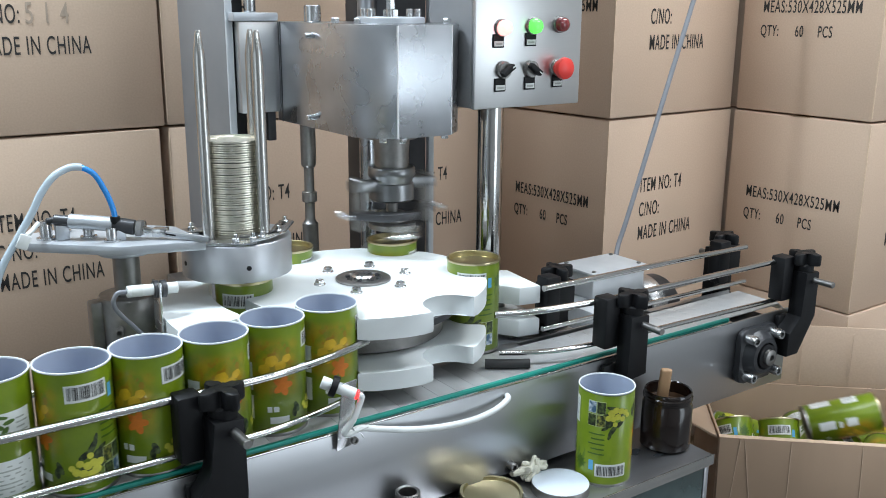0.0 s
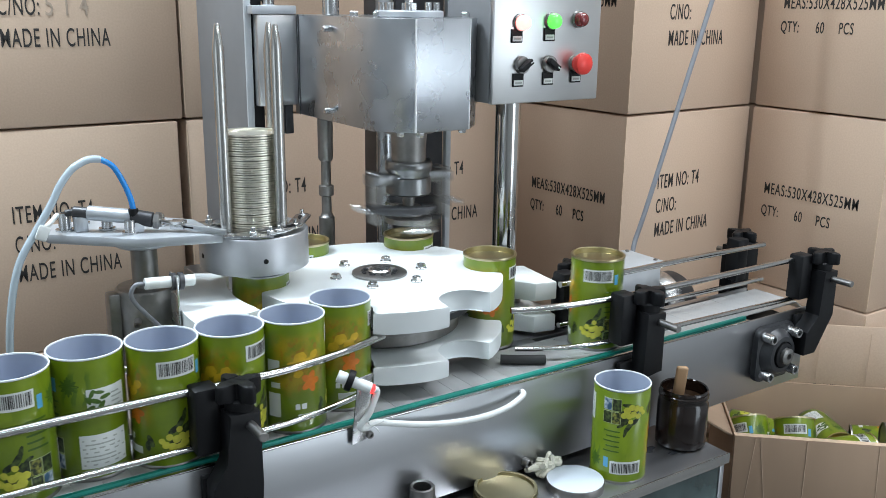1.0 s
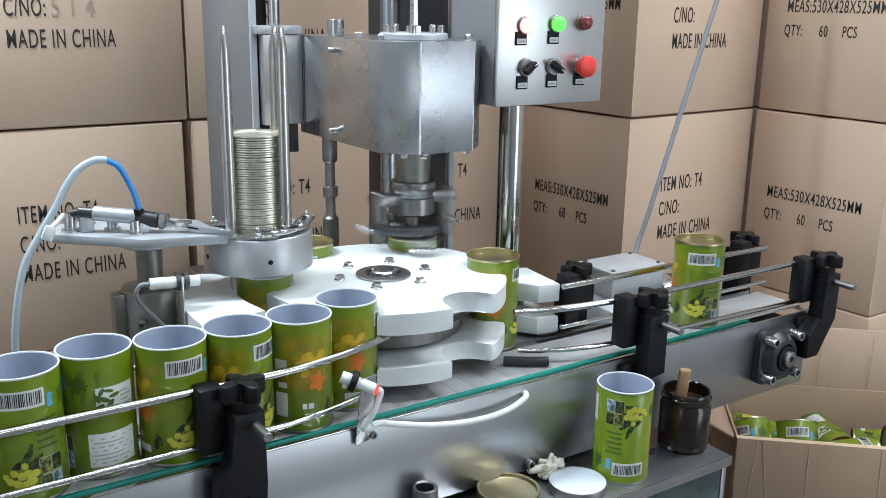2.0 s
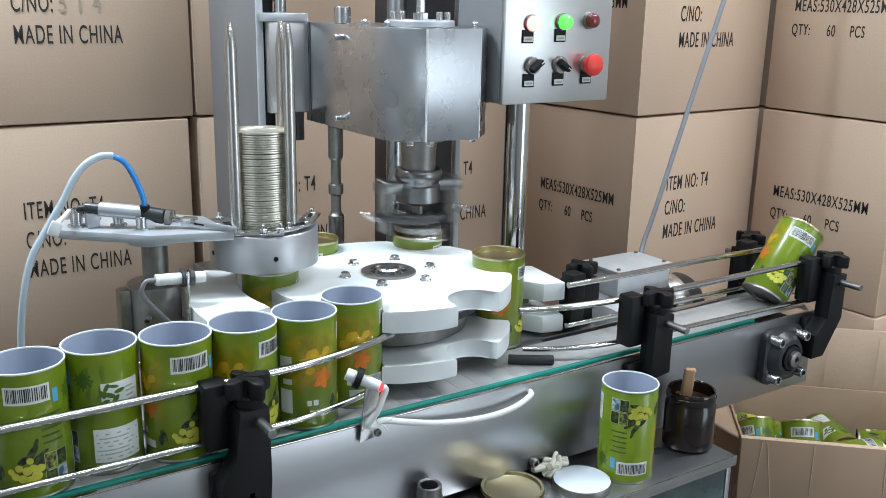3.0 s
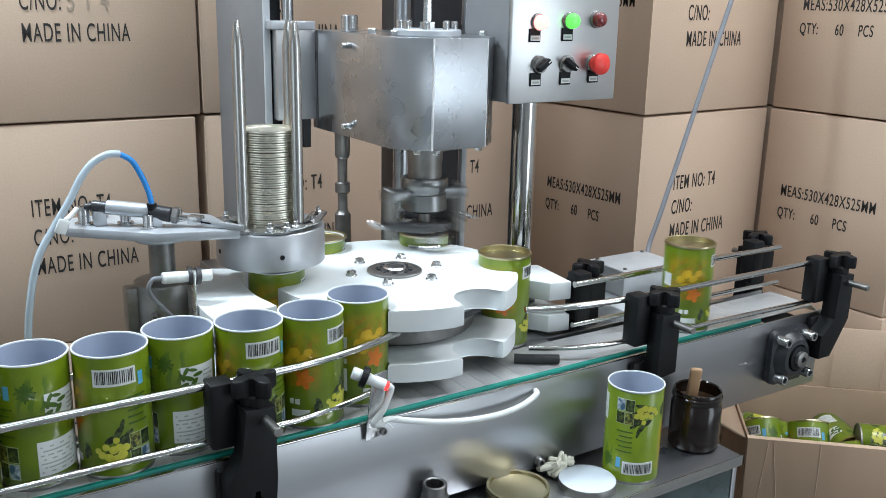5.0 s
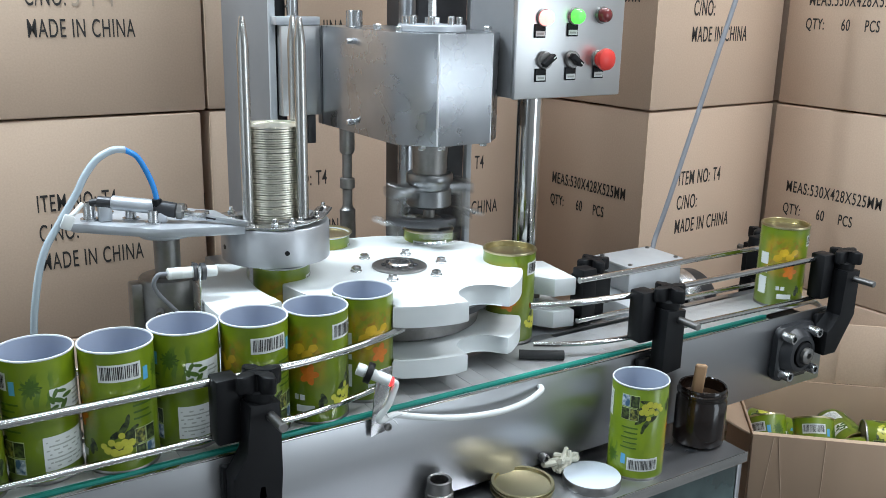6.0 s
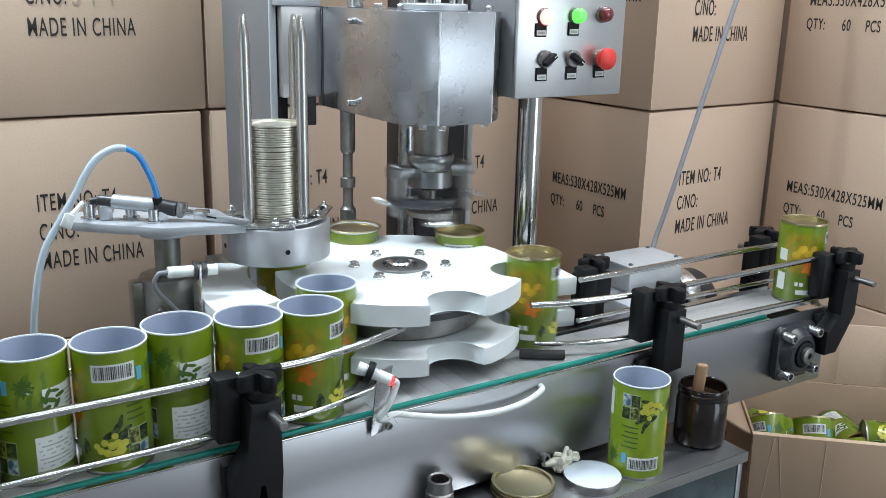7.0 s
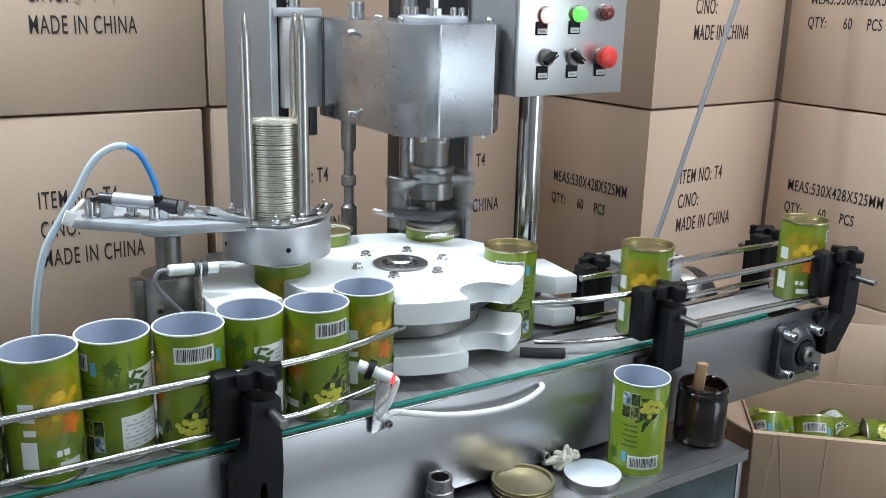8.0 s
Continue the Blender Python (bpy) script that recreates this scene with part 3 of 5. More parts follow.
def bracket(x, far=False, foot="short", turn=-77):
    """A black guide-rail clamp on an arm; far ones stand across the lane."""
    s = -1 if far else 1
    y0 = 1.323 if far else 1.157
    yy = lambda d: y0 - s * d
    b = thing("rail_bracket", pose(x, 0, 0), "black plastic guide-rail bracket with a wing knob and clamp bolt", "bracket", "rail brackets")
    prof = {
        "short": [(-0.024, -0.072), (0.026, -0.066), (0.026, 0.049), (-0.020, 0.053)],
        "legs": [(-0.046, -0.150), (-0.022, -0.160), (-0.010, -0.070), (0.002, -0.070), (0.006, -0.160), (0.022, -0.160), (0.026, -0.060), (0.026, 0.049), (-0.020, 0.053), (-0.022, -0.02), (-0.046, -0.05)],
        "lean": [(-0.060, -0.128), (-0.022, -0.128), (0.028, -0.050), (0.028, 0.049), (-0.020, 0.053), (-0.020, -0.045), (-0.060, -0.075)],
        "far": [(-0.032, -0.100), (0.032, -0.100), (0.032, 0.060), (-0.032, 0.060)],
    }[foot]
    a, bb = sorted((yy(0.012), yy(0.046)))
    part("arm", extrude_outline(prof, a, bb, 0.003, None, Matrix(((1, 0, 0, 0), (0, 0, 1, 0), (0, 1, 0, 0.885), (0, 0, 0, 1)))), "black", b)
    part("foot", box(-0.050, 0.020, *sorted((yy(0.0), yy(0.012))), 0.772, 0.838, 0.003), "black", b)
    part("clamp_head", box(-0.056, -0.020, *sorted((yy(0.016), yy(-0.020))), 0.872, 0.970, 0.005), "black", b)
    part("clamp_jaw", box(-0.022, 0.022, *sorted((yy(0.011), yy(-0.016))), 0.890, 0.955, 0.005), "black", b)
    part("jaw_slot", box(-0.0245, 0.0, *sorted((yy(0.0125), yy(0.0115))), 0.905, 0.93, 0.0), "rubber", b)
    knob = bmesh.new()
    pts = []
    for k in range(72):
        a = 2 * math.pi * k / 72
        r = 0.0245 + 0.0120 * math.cos(4 * (a - radians(turn)))
        pts.append((r * math.cos(a), r * math.sin(a)))
    extrude_outline(pts, 0.951, 0.977, 0.004, knob)
    cyl(0.0205, 0.930, 0.953, 0.003, 24, knob)
    part("wing_knob", knob, "black", b, "four-lobed black hand knob", Matrix.Translation((0.004, yy(0.022), 0)))
    part("clamp_bolt", rod((0.010, yy(0.040), 0.918), (0.010, yy(0.092), 0.918), 0.0068, 0.001), "dull", b, "steel clamp bolt")
    return b


for bx, far, foot, turn in ((0.430, False, "legs", -77), (1.224, False, "short", -92), (1.746, False, "lean", -84), (1.224, True, "far", -100), (1.740, True, "far", -80)):
    bracket(bx, far, foot, turn)


def rails():
    data = [
        ("upper", [(-1.2, 1.169, 0.960), (0.30, 1.169, 0.960), (0.47, 1.169, 0.960), (0.546, 1.174, 0.960), (0.63, 1.192, 0.960), (0.714, 1.223, 0.959)], 0.0062),
        ("lower", [(-1.2, 1.168, 0.876), (0.30, 1.168, 0.876), (0.465, 1.168, 0.876), (0.541, 1.173, 0.876), (0.62, 1.190, 0.877), (0.698, 1.216, 0.877)], 0.0050),
        ("upper", [(0.974, 1.222, 0.955), (1.03, 1.200, 0.956), (1.082, 1.186, 0.957), (1.174, 1.174, 0.957), (1.30, 1.169, 0.957), (1.71, 1.167, 0.957)], 0.0062),
        ("lower", [(1.00, 1.240, 0.872), (1.04, 1.215, 0.872), (1.095, 1.190, 0.873), (1.172, 1.175, 0.874), (1.30, 1.169, 0.874), (1.72, 1.167, 0.868)], 0.0050),
        ("upper", [(1.155, 1.300, 0.953), (1.3, 1.298, 0.953), (1.5, 1.298, 0.953), (1.765, 1.298, 0.951)], 0.0062),
        ("lower", [(1.155, 1.300, 0.870), (1.3, 1.298, 0.870), (1.5, 1.298, 0.870), (1.77, 1.298, 0.868)], 0.0055),
        ("upper", [(-1.2, 1.313, 0.953), (0.1, 1.313, 0.953), (0.40, 1.313, 0.953), (0.50, 1.318, 0.953)], 0.0062),
    ]
    sleeve = thing("rail_sleeve", pose(0, 0, 0), "short black rubber sleeve under the lower guide rail end", "sleeve")
    part("sleeve", tube([(0.968, 1.240, 0.8585), (1.000, 1.217, 0.8585), (1.036, 1.196, 0.8585)], 0.0088, 14, 6), "rubber", sleeve)
    for kind, pts, r in data:
        tagged(part("guide_rail", tube(pts, r, 14, 10), "chrome"), "polished round steel guide rail beside the conveyor chain", "rail", "guide rails")


rails()


# ---- machine base, deck, column, pole ----
def seamer_base():
    b = thing("seaming_machine", pose(0, 0, 0), "stainless can seaming machine with grey column and flat deck", "machine")
    part("cabinet", box(0.62, 1.25, 1.330, 2.165, 0.0, 0.80, 0.004), "sheet", b, "stainless cabinet body")
    part("front_skirt", box(0.40, 1.155, 1.200, 1.206, 0.30, 0.698, 0.002), "sheet", b, "brushed stainless front skirt")
    part("post_shelf", box(0.345, 0.598, 1.324, 1.575, 0.815, 0.8455, 0.003), "sheet", b)
    part("column_foot", box(0.70, 0.92, 1.932, 2.17, 0.80, 0.8455, 0.003), "sheet", b)
    part("pole_shelf", box(1.202, 1.26, 1.324, 1.60, 0.80, 0.8455, 0.003), "sheet", b)
    part("deck", box(0.60, 1.20, 1.324, 1.93, 0.80, 0.8455, 0.003), "sheet", b, "flat stainless deck")
    part("deck_wing", box(0.55, 1.10, 1.186, 1.323, 0.832, 0.8475, 0.001), "sheet", b)
    part("slide_column", box(0.762, 0.800, 1.874, 2.155, 0.8455, 2.30, 0.004), "greypaint", b, "grey painted box column")
    part("edge_strip", box(0.762, 0.7765, 1.867, 1.8735, 0.8455, 2.30, 0.001), "lightgrey", b, "bright edge strip")
    part("slide_rail", box(0.777, 0.800, 1.869, 1.8735, 1.19, 2.30, 0.001), "black", b, "black slide rail")
    part("rear_column", lathe_column(), "dark", b, "dark steel rear column", pose(1.092, 1.785, 0.8455))
    part("rear_strip", box(1.178, 1.192, 1.735, 1.75, 0.8455, 2.30, 0.002), "lightgrey", b)
    part("tie_rod", rod((1.018, 1.735, 0.8455), (1.018, 1.735, 2.3), 0.018), "head", b)
    # adjusting rod under the arm
    r = bmesh.new()
    lathe([(0, 0.8455), (0.017, 0.8455), (0.017, 1.03), (0.014, 1.032), (0.0105, 1.04), (0.0105, 1.075), (0.016, 1.078), (0.016, 1.098), (0.0105, 1.10), (0.0105, 1.150), (0.014, 1.153), (0.016, 1.158), (0.016, 1.30), (0, 1.30)], 12, r)
    part("adjusting_rod", r, "dull", b, "threaded adjusting rod with lock nuts", pose(0.885, 1.755, 0))
    return b


def lathe_column():
    return box(-0.045, 0.085, -0.045, 0.10, 0, 1.45, 0.012)


seamer_base()


# ---- star wheel ----
def star_outline(r_out, cut):
    """Disc edge with six round pockets."""
    pts = []
    half = math.degrees(math.acos((WR ** 2 + r_out ** 2 - cut ** 2) / (2 * WR * r_out)))
    for k in range(6):
        c = PHASE + 60 * k
        # outer arc before this pocket
        a0, a1 = c - 60 + half, c - half
        for i in range(9):
            a = radians(a0 + (a1 - a0) * i / 8)
            pts.append((r_out * math.cos(a), r_out * math.sin(a)))
        cx, cy = WR * math.cos(radians(c)), WR * math.sin(radians(c))
        p0 = Vector(pts[-1]) - Vector((cx, cy))
        e = radians(c + half)
        p1 = Vector((r_out * math.cos(e), r_out * math.sin(e))) - Vector((cx, cy))
        b0, b1 = math.atan2(p0.y, p0.x), math.atan2(p1.y, p1.x)
        mid = math.atan2(-cy, -cx)
        d0 = (mid - b0 + math.pi) % (2 * math.pi) - math.pi
        d1 = (b1 - mid + math.pi) % (2 * math.pi) - math.pi
        for i in range(1, 12):
            b = b0 + (d0 + d1) * i / 12
            pts.append((cx + cut * math.cos(b), cy + cut * math.sin(b)))
    return pts


def star_wheel():
    w = thing("star_wheel", pose(WX, WY, TOP), "white polymer star wheel, two pocketed discs on a steel hub", "star wheel")
    pts = star_outline(0.224, 0.0522)
    part("upper_disc", extrude_outline(pts, 0.116, 0.152, 0.003), "white", w)
    part("lower_disc", extrude_outline(pts, 0.029, 0.060, 0.003), "white", w)
    part("spacer_drum", lathe([(0, 0.0), (0.10, 0.0), (0.10, 0.0285), (0.135, 0.0285), (0.135, 0.0605), (0.140, 0.0605), (0.145, 0.064), (0.145, 0.082), (0.150, 0.084), (0.150, 0.096), (0.146, 0.099), (0.12, 0.099), (0.12, 0.1155), (0, 0.1155)], 64), "dull", w, "turned steel drum")
    # dark ring added as the shadow band below the upper disc
    part("shadow_plate", lathe([(0.122, 0.104), (0.172, 0.104), (0.172, 0.1155), (0.122, 0.1155)], 64, closed=True), "dark", w, "dark plate standing in for the shade under the upper disc")
    hub = part("hub", lathe([(0, 0.1525), (0.050, 0.1525), (0.050, 0.1555), (0.047, 0.157), (0.034, 0.157), (0.032, 0.154), (0.0, 0.154)], 40), "dull", w, "steel hub ring")
    part("hub_cap", lathe([(0, 0.154), (0.021, 0.154), (0.021, 0.159), (0.018, 0.162), (0, 0.163)], 32), "steel", hub)
    for k in range(8):
        a = 2 * math.pi * k / 8
        part("hub_screw", cap_bolt(0.0045, 0.004), "dark", hub, "", pose(0.029 * math.cos(a), 0.029 * math.sin(a), 0.154))
    bolt = hex_bolt(0.0085, 0.009)
    cyl(0.0105, -0.0005, 0.002, 0.0005, 20, bolt)
    me = finish(bolt, "bolt", "steel")
    for k in range(6):
        a = radians(PHASE + 8 + 60 * k)
        part("bolt", me, "steel", w, "", pose(0.083 * math.cos(a), 0.083 * math.sin(a), 0.1525, 0, 0, 20 * k))
    return w


WHEEL = star_wheel()


def guide_arc(r0, r1, a0, a1, z0, z1, taper=0.0):
    pts = []
    n = 14
    for i in range(n + 1):
        a = radians(a0 + (a1 - a0) * i / n)
        pts.append((r0 * math.cos(a), r0 * math.sin(a)))
    for i in range(n, -1, -1):
        a = radians(a0 + (a1 - a0) * i / n)
        r = r1 + taper * (1 - i / n)
        pts.append((r * math.cos(a), r * math.sin(a)))
    return extrude_outline(pts, z0, z1, 0.003)


def guides():
    for a0, a1, r1, tp in ((148, 196, 0.385, -0.05),):
        g = thing("wheel_guide", pose(WX, WY, 0), "white polymer outer guide, two curved plates beside the star wheel", "guide", "wheel guides")
        part("upper_plate", guide_arc(0.272, r1, a0, a1, 0.971, 1.002, tp), "white", g)
        part("lower_plate", guide_arc(0.272, r1, a0, a1, 0.891, 0.921, tp), "white", g)
        for f in (0.25, 0.75):
            a = radians(a0 + (a1 - a0) * f)
            part("spacer", rod((0.30 * math.cos(a), 0.30 * math.sin(a), 0.8475), (0.30 * math.cos(a), 0.30 * math.sin(a), 0.964), 0.012), "dull", g)
    # short guide behind the way out
    g = thing("wheel_guide", pose(WX, WY, 0), "white polymer guide, two short plates beside the star wheel", "guide", "wheel guides")
    plan = [(x - WX, y - WY) for x, y in ((1.082, 1.375), (1.115, 1.325), (1.16, 1.316), (1.176, 1.44), (1.10, 1.47), (1.080, 1.42))]
    part("upper_plate", extrude_outline(plan, 0.918, 0.955, 0.003), "white", g)
    part("lower_plate", extrude_outline(plan, 0.853, 0.888, 0.003), "white", g)
    part("spacer", rod((1.14 - WX, 1.42 - WY, 0.8475), (1.14 - WX, 1.42 - WY, 0.93), 0.012), "dull", g)


guides()


# ---- lid hopper ----
def lid_hopper():
    hx, hy = HOP
    hx, hy = hx - 0.009, hy
    h = thing("lid_hopper", pose(hx, hy, 0), "grey ring lid feeder with steel guide rods on a side post", "lid feeder")
    part("ring", lathe([(0.0925, 1.041), (0.0925, 1.100), (0.090, 1.103), (0.064, 1.103), (0.061, 1.100), (0.061, 1.041)], 64, closed=True), "drum", h, "grey anodised ring")
    for a in (-178, -101):
        part("set_hole", cyl(0.0042, 0, 0.0008, 0, 14), "black", h, "", Matrix.Translation((0.0924 * math.cos(radians(a)), 0.0924 * math.sin(radians(a)), 1.066)) @ Vector((math.cos(radians(a)), math.sin(radians(a)), 0)).to_track_quat("Z", "Y").to_matrix().to_4x4())
    for dx, dy in ((-0.0575, -0.026), (0.026, -0.0585), (0.055, 0.034)):
        part("guide_rod", lathe([(0, 1.103), (0.0098, 1.103), (0.0098, 1.400), (0.0085, 1.412), (0.0045, 1.440), (0.003, 1.443), (0, 1.443)], 20, m=Matrix.Translation((dx, dy, 0))), "satin", h, "satin guide rod with tapered tip")
    # side arm and post
    px, py = 0.425 - hx, 1.515 - hy
    arm = [(-0.325, 0.150), (-0.17, 0.165), (-0.08, 0.07), (-0.075, -0.055), (-0.20, -0.02), (-0.315, 0.085)]
    part("side_arm", extrude_outline(arm, 1.097, 1.113, 0.003), "alu", h, "cast grey side arm")
    part("arm_boss", cyl(0.045, 1.085, 1.0968, 0.002, m=Matrix.Translation((px, py, 0))), "alu", h)
    part("post", cyl(0.0215, 0.8455, 1.085, 0.001, m=Matrix.Translation((px, py, 0))), "dull", h, "dark steel post")
    col = part("post_clamp", lathe([(0.0245, 0.850), (0.048, 0.850), (0.050, 0.853), (0.050, 0.990), (0.047, 0.994), (0.0245, 0.994)], 40, m=Matrix.Translation((px, py, 0.02))), "dull", h, "grey split clamp")
    part("clamp_ear", box(px - 0.066, px - 0.044, py - 0.014, py + 0.014, 0.89, 1.010, 0.004), "dull", h)
    for z in (0.895, 0.930, 0.968):
        part("clamp_screw", cap_bolt(0.006, 0.02), "dull", h, "", Matrix.Translation((px - 0.03, py - 0.045, z)) @ pose(0, 0, 0, 90, 0, -20))
    # standing spacers on the arm
    for x, y, r, hh in ((-0.285, 0.095, 0.010, 0.030), (-0.225, 0.07, 0.009, 0.026), (-0.20, 0.025, 0.009, 0.022), (-0.145, 0.055, 0.010, 0.020), (-0.25, 0.13, 0.008, 0.02)):
        s = bmesh.new()
        cap_bolt(r, hh, s)
        cyl(r * 1.5, 0, 0.003, 0, 20, s)
        part("arm_screw", s, "steel", h, "", pose(x, y, 1.113))
    # link plates on the ring
    link = bmesh.new()
    extrude_outline([(-0.100, -0.035), (-0.088, -0.018), (-0.02, -0.066), (0.004, -0.074), (-0.004, -0.094), (-0.03, -0.088)], 1.1045, 1.109, 0.001, link)
    part("link_plate", link, "steel", h, "bright link plate")
    link = extrude_outline([(-0.012, -0.094), (0.0, -0.078), (0.040, -0.050), (0.085, 0.012), (0.104, 0.014), (0.106, -0.004), (0.060, -0.066), (0.020, -0.088)], 1.1095, 1.114, 0.001)
    for x, y, a in ((0.035, -0.066, 30), (0.082, -0.012, 58)):
        part("slot", box(-0.012, 0.012, -0.003, 0.003, 1.114, 1.1146, 0), "black", h, "dark slot", pose(x, y, 0, 0, 0, a))
    part("link_plate", link, "steel", h, "bright link plate")
    part("link_plate", box(-0.075, -0.02, 0.03, 0.06, 1.104, 1.110, 0.001), "steel", h)
    part("slide_knife", extrude_outline([(-0.02, -0.060), (0.045, -0.075), (0.05, -0.060), (-0.01, -0.045)], 1.110, 1.114, 0.0008), "dull", h)
    for x, y in ((-0.062, 0.045), (-0.090, -0.030), (-0.004, -0.082), (0.092, 0.003), (0.052, -0.055), (-0.032, -0.076), (0.03, 0.082), (0.012, -0.080)):
        s = hex_bolt(0.0065, 0.006)
        cyl(0.0035, 0.006, 0.013, 0.0005, 12, s)
        part("pivot_bolt", s, "steel", h, "", pose(x, y, 1.110))
    return h


lid_hopper()


def lid_mesh():
    """A recessed tin end: flat panel, wall and curled flange."""
    return lathe([(0, 0.0), (0.046, 0.0), (0.0475, 0.001), (0.0485, 0.0065), (0.0535, 0.007), (0.0542, 0.006), (0.0540, 0.0048), (0.0530, 0.0055), (0.0495, 0.0050), (0.0480, -0.0008), (0.0465, -0.001), (0, -0.001)], 40)


LID_MESH = finish(lid_mesh(), "lid", "gold")
LID_STACK = finish(lathe([(0, 0.0), (0.044, 0.0), (0.045, 0.0030), (0.0505, 0.0037), (0.0516, 0.0034), (0.0520, 0.0020), (0.0516, 0.0005), (0.0475, 0.0002), (0, -0.0001)], 32), "stacked_lid", "lidside")
hx, hy = HOP
for i in range(42):
    jitter = random.uniform(-0.0006, 0.0006)
    tagged(part("stacked_lid", LID_STACK, "lidside", None, "", pose(hx - 0.009 + jitter, hy + random.uniform(-0.0006, 0.0006), 1.104 + i * 0.0039, random.uniform(-0.4, 0.4), random.uniform(-0.4, 0.4), i * 31)),
           "thin round tin lid in a stack between guide rods", "tin lid", "stacked lids")


def air_cylinder():
    a = thing("air_cylinder", pose(0, 0, 0), "small stainless air cylinder with black push-in fitting", "air cylinder")
    p, q = Vector((0.346, 1.533, 1.144)), Vector((0.405, 1.498, 1.138))
    part("barrel", rod(p, q, 0.0120, 0.001), "alu", a, "pale grey barrel")
    part("rear_elbow", rod(p + (p - q) * 0.52 + Vector((0, 0, -0.004)), p + (p - q) * 0.30, 0.0060, 0.001), "castdark", a, "dark elbow")
    part("end_cap", rod(p + (p - q) * 0.34, p, 0.009, 0.001), "dark", a, "dark rear clevis")
    part("fitting", rod((0.407, 1.492, 1.118), (0.407, 1.492, 1.152), 0.008, 0.001), "black", a, "black elbow fitting")
    part("front_cap", rod(q, (0.435, 1.480, 1.132), 0.0125, 0.002), "dark", a, "dark front cap")
    part("nut", rod((0.436, 1.479, 1.132), (0.444, 1.474, 1.131), 0.014, 0.001, 6), "dull", a)
    part("piston_rod", rod((0.440, 1.477, 1.131), (0.470, 1.458, 1.125), 0.004), "chrome", a)
    link, far = along((0.466, 1.460, 1.124), (0.527, 1.402, 1.116))
    part("link_bar", box(-0.0042, 0.0042, -0.0048, 0.0048, 0, far, 0.0015), "drum", a, "pale grey link bar", link)
    part("link_slot", box(-0.0044, 0.0044, -0.0014, 0.0014, far * 0.14, far * 0.36, 0), "black", a, "dark slot", link @ pose(0, 0, 0, 0, 0, 180))
    part("rod_eye", box(-0.012, 0.012, -0.009, 0.009, -0.007, 0.007, 0.002), "steel", a, "", pose(0.468, 1.459, 1.125, 0, 0, -40))
    part("support", box(0.325, 0.345, 1.532, 1.550, 1.113, 1.138, 0.002), "alu", a)
    part("support", box(0.40, 0.42, 1.482, 1.505, 1.113, 1.130, 0.002), "alu", a)
    return a


air_cylinder()
hose = thing("air_hose", pose(0, 0, 0), "arched blue and milky pneumatic hose on the air cylinder", "hose")
part("blue_hose", tube([(0.407, 1.492, 1.150), (0.404, 1.494, 1.170), (0.396, 1.498, 1.195), (0.382, 1.50, 1.222), (0.362, 1.50, 1.235)], 0.0046), "tube_blue", hose, "blue hose end")
part("milky_hose", tube([(0.364, 1.50, 1.2345), (0.345, 1.50, 1.235), (0.321, 1.50, 1.223), (0.301, 1.50, 1.199), (0.285, 1.50, 1.170), (0.259, 1.50, 1.130), (0.231, 1.50, 1.083), (0.214, 1.50, 1.02), (0.204, 1.50, 0.94), (0.203, 1.50, 0.80), (0.22, 1.50, 0.40), (0.24, 1.52, 0.004)], 0.0058), "tube_clear", hose, "milky hose")
part("hose_clip", box(-0.009, 0.009, -0.006, 0.006, -0.012, 0.012, 0.003), "cable_white", hose, "white taped clip", pose(0.268, 1.497, 1.128, 0, 25, 0))
part("hose_branch", tube([(0.262, 1.50, 1.128), (0.285, 1.525, 1.135), (0.302, 1.55, 1.142)], 0.004), "cable_white", hose)


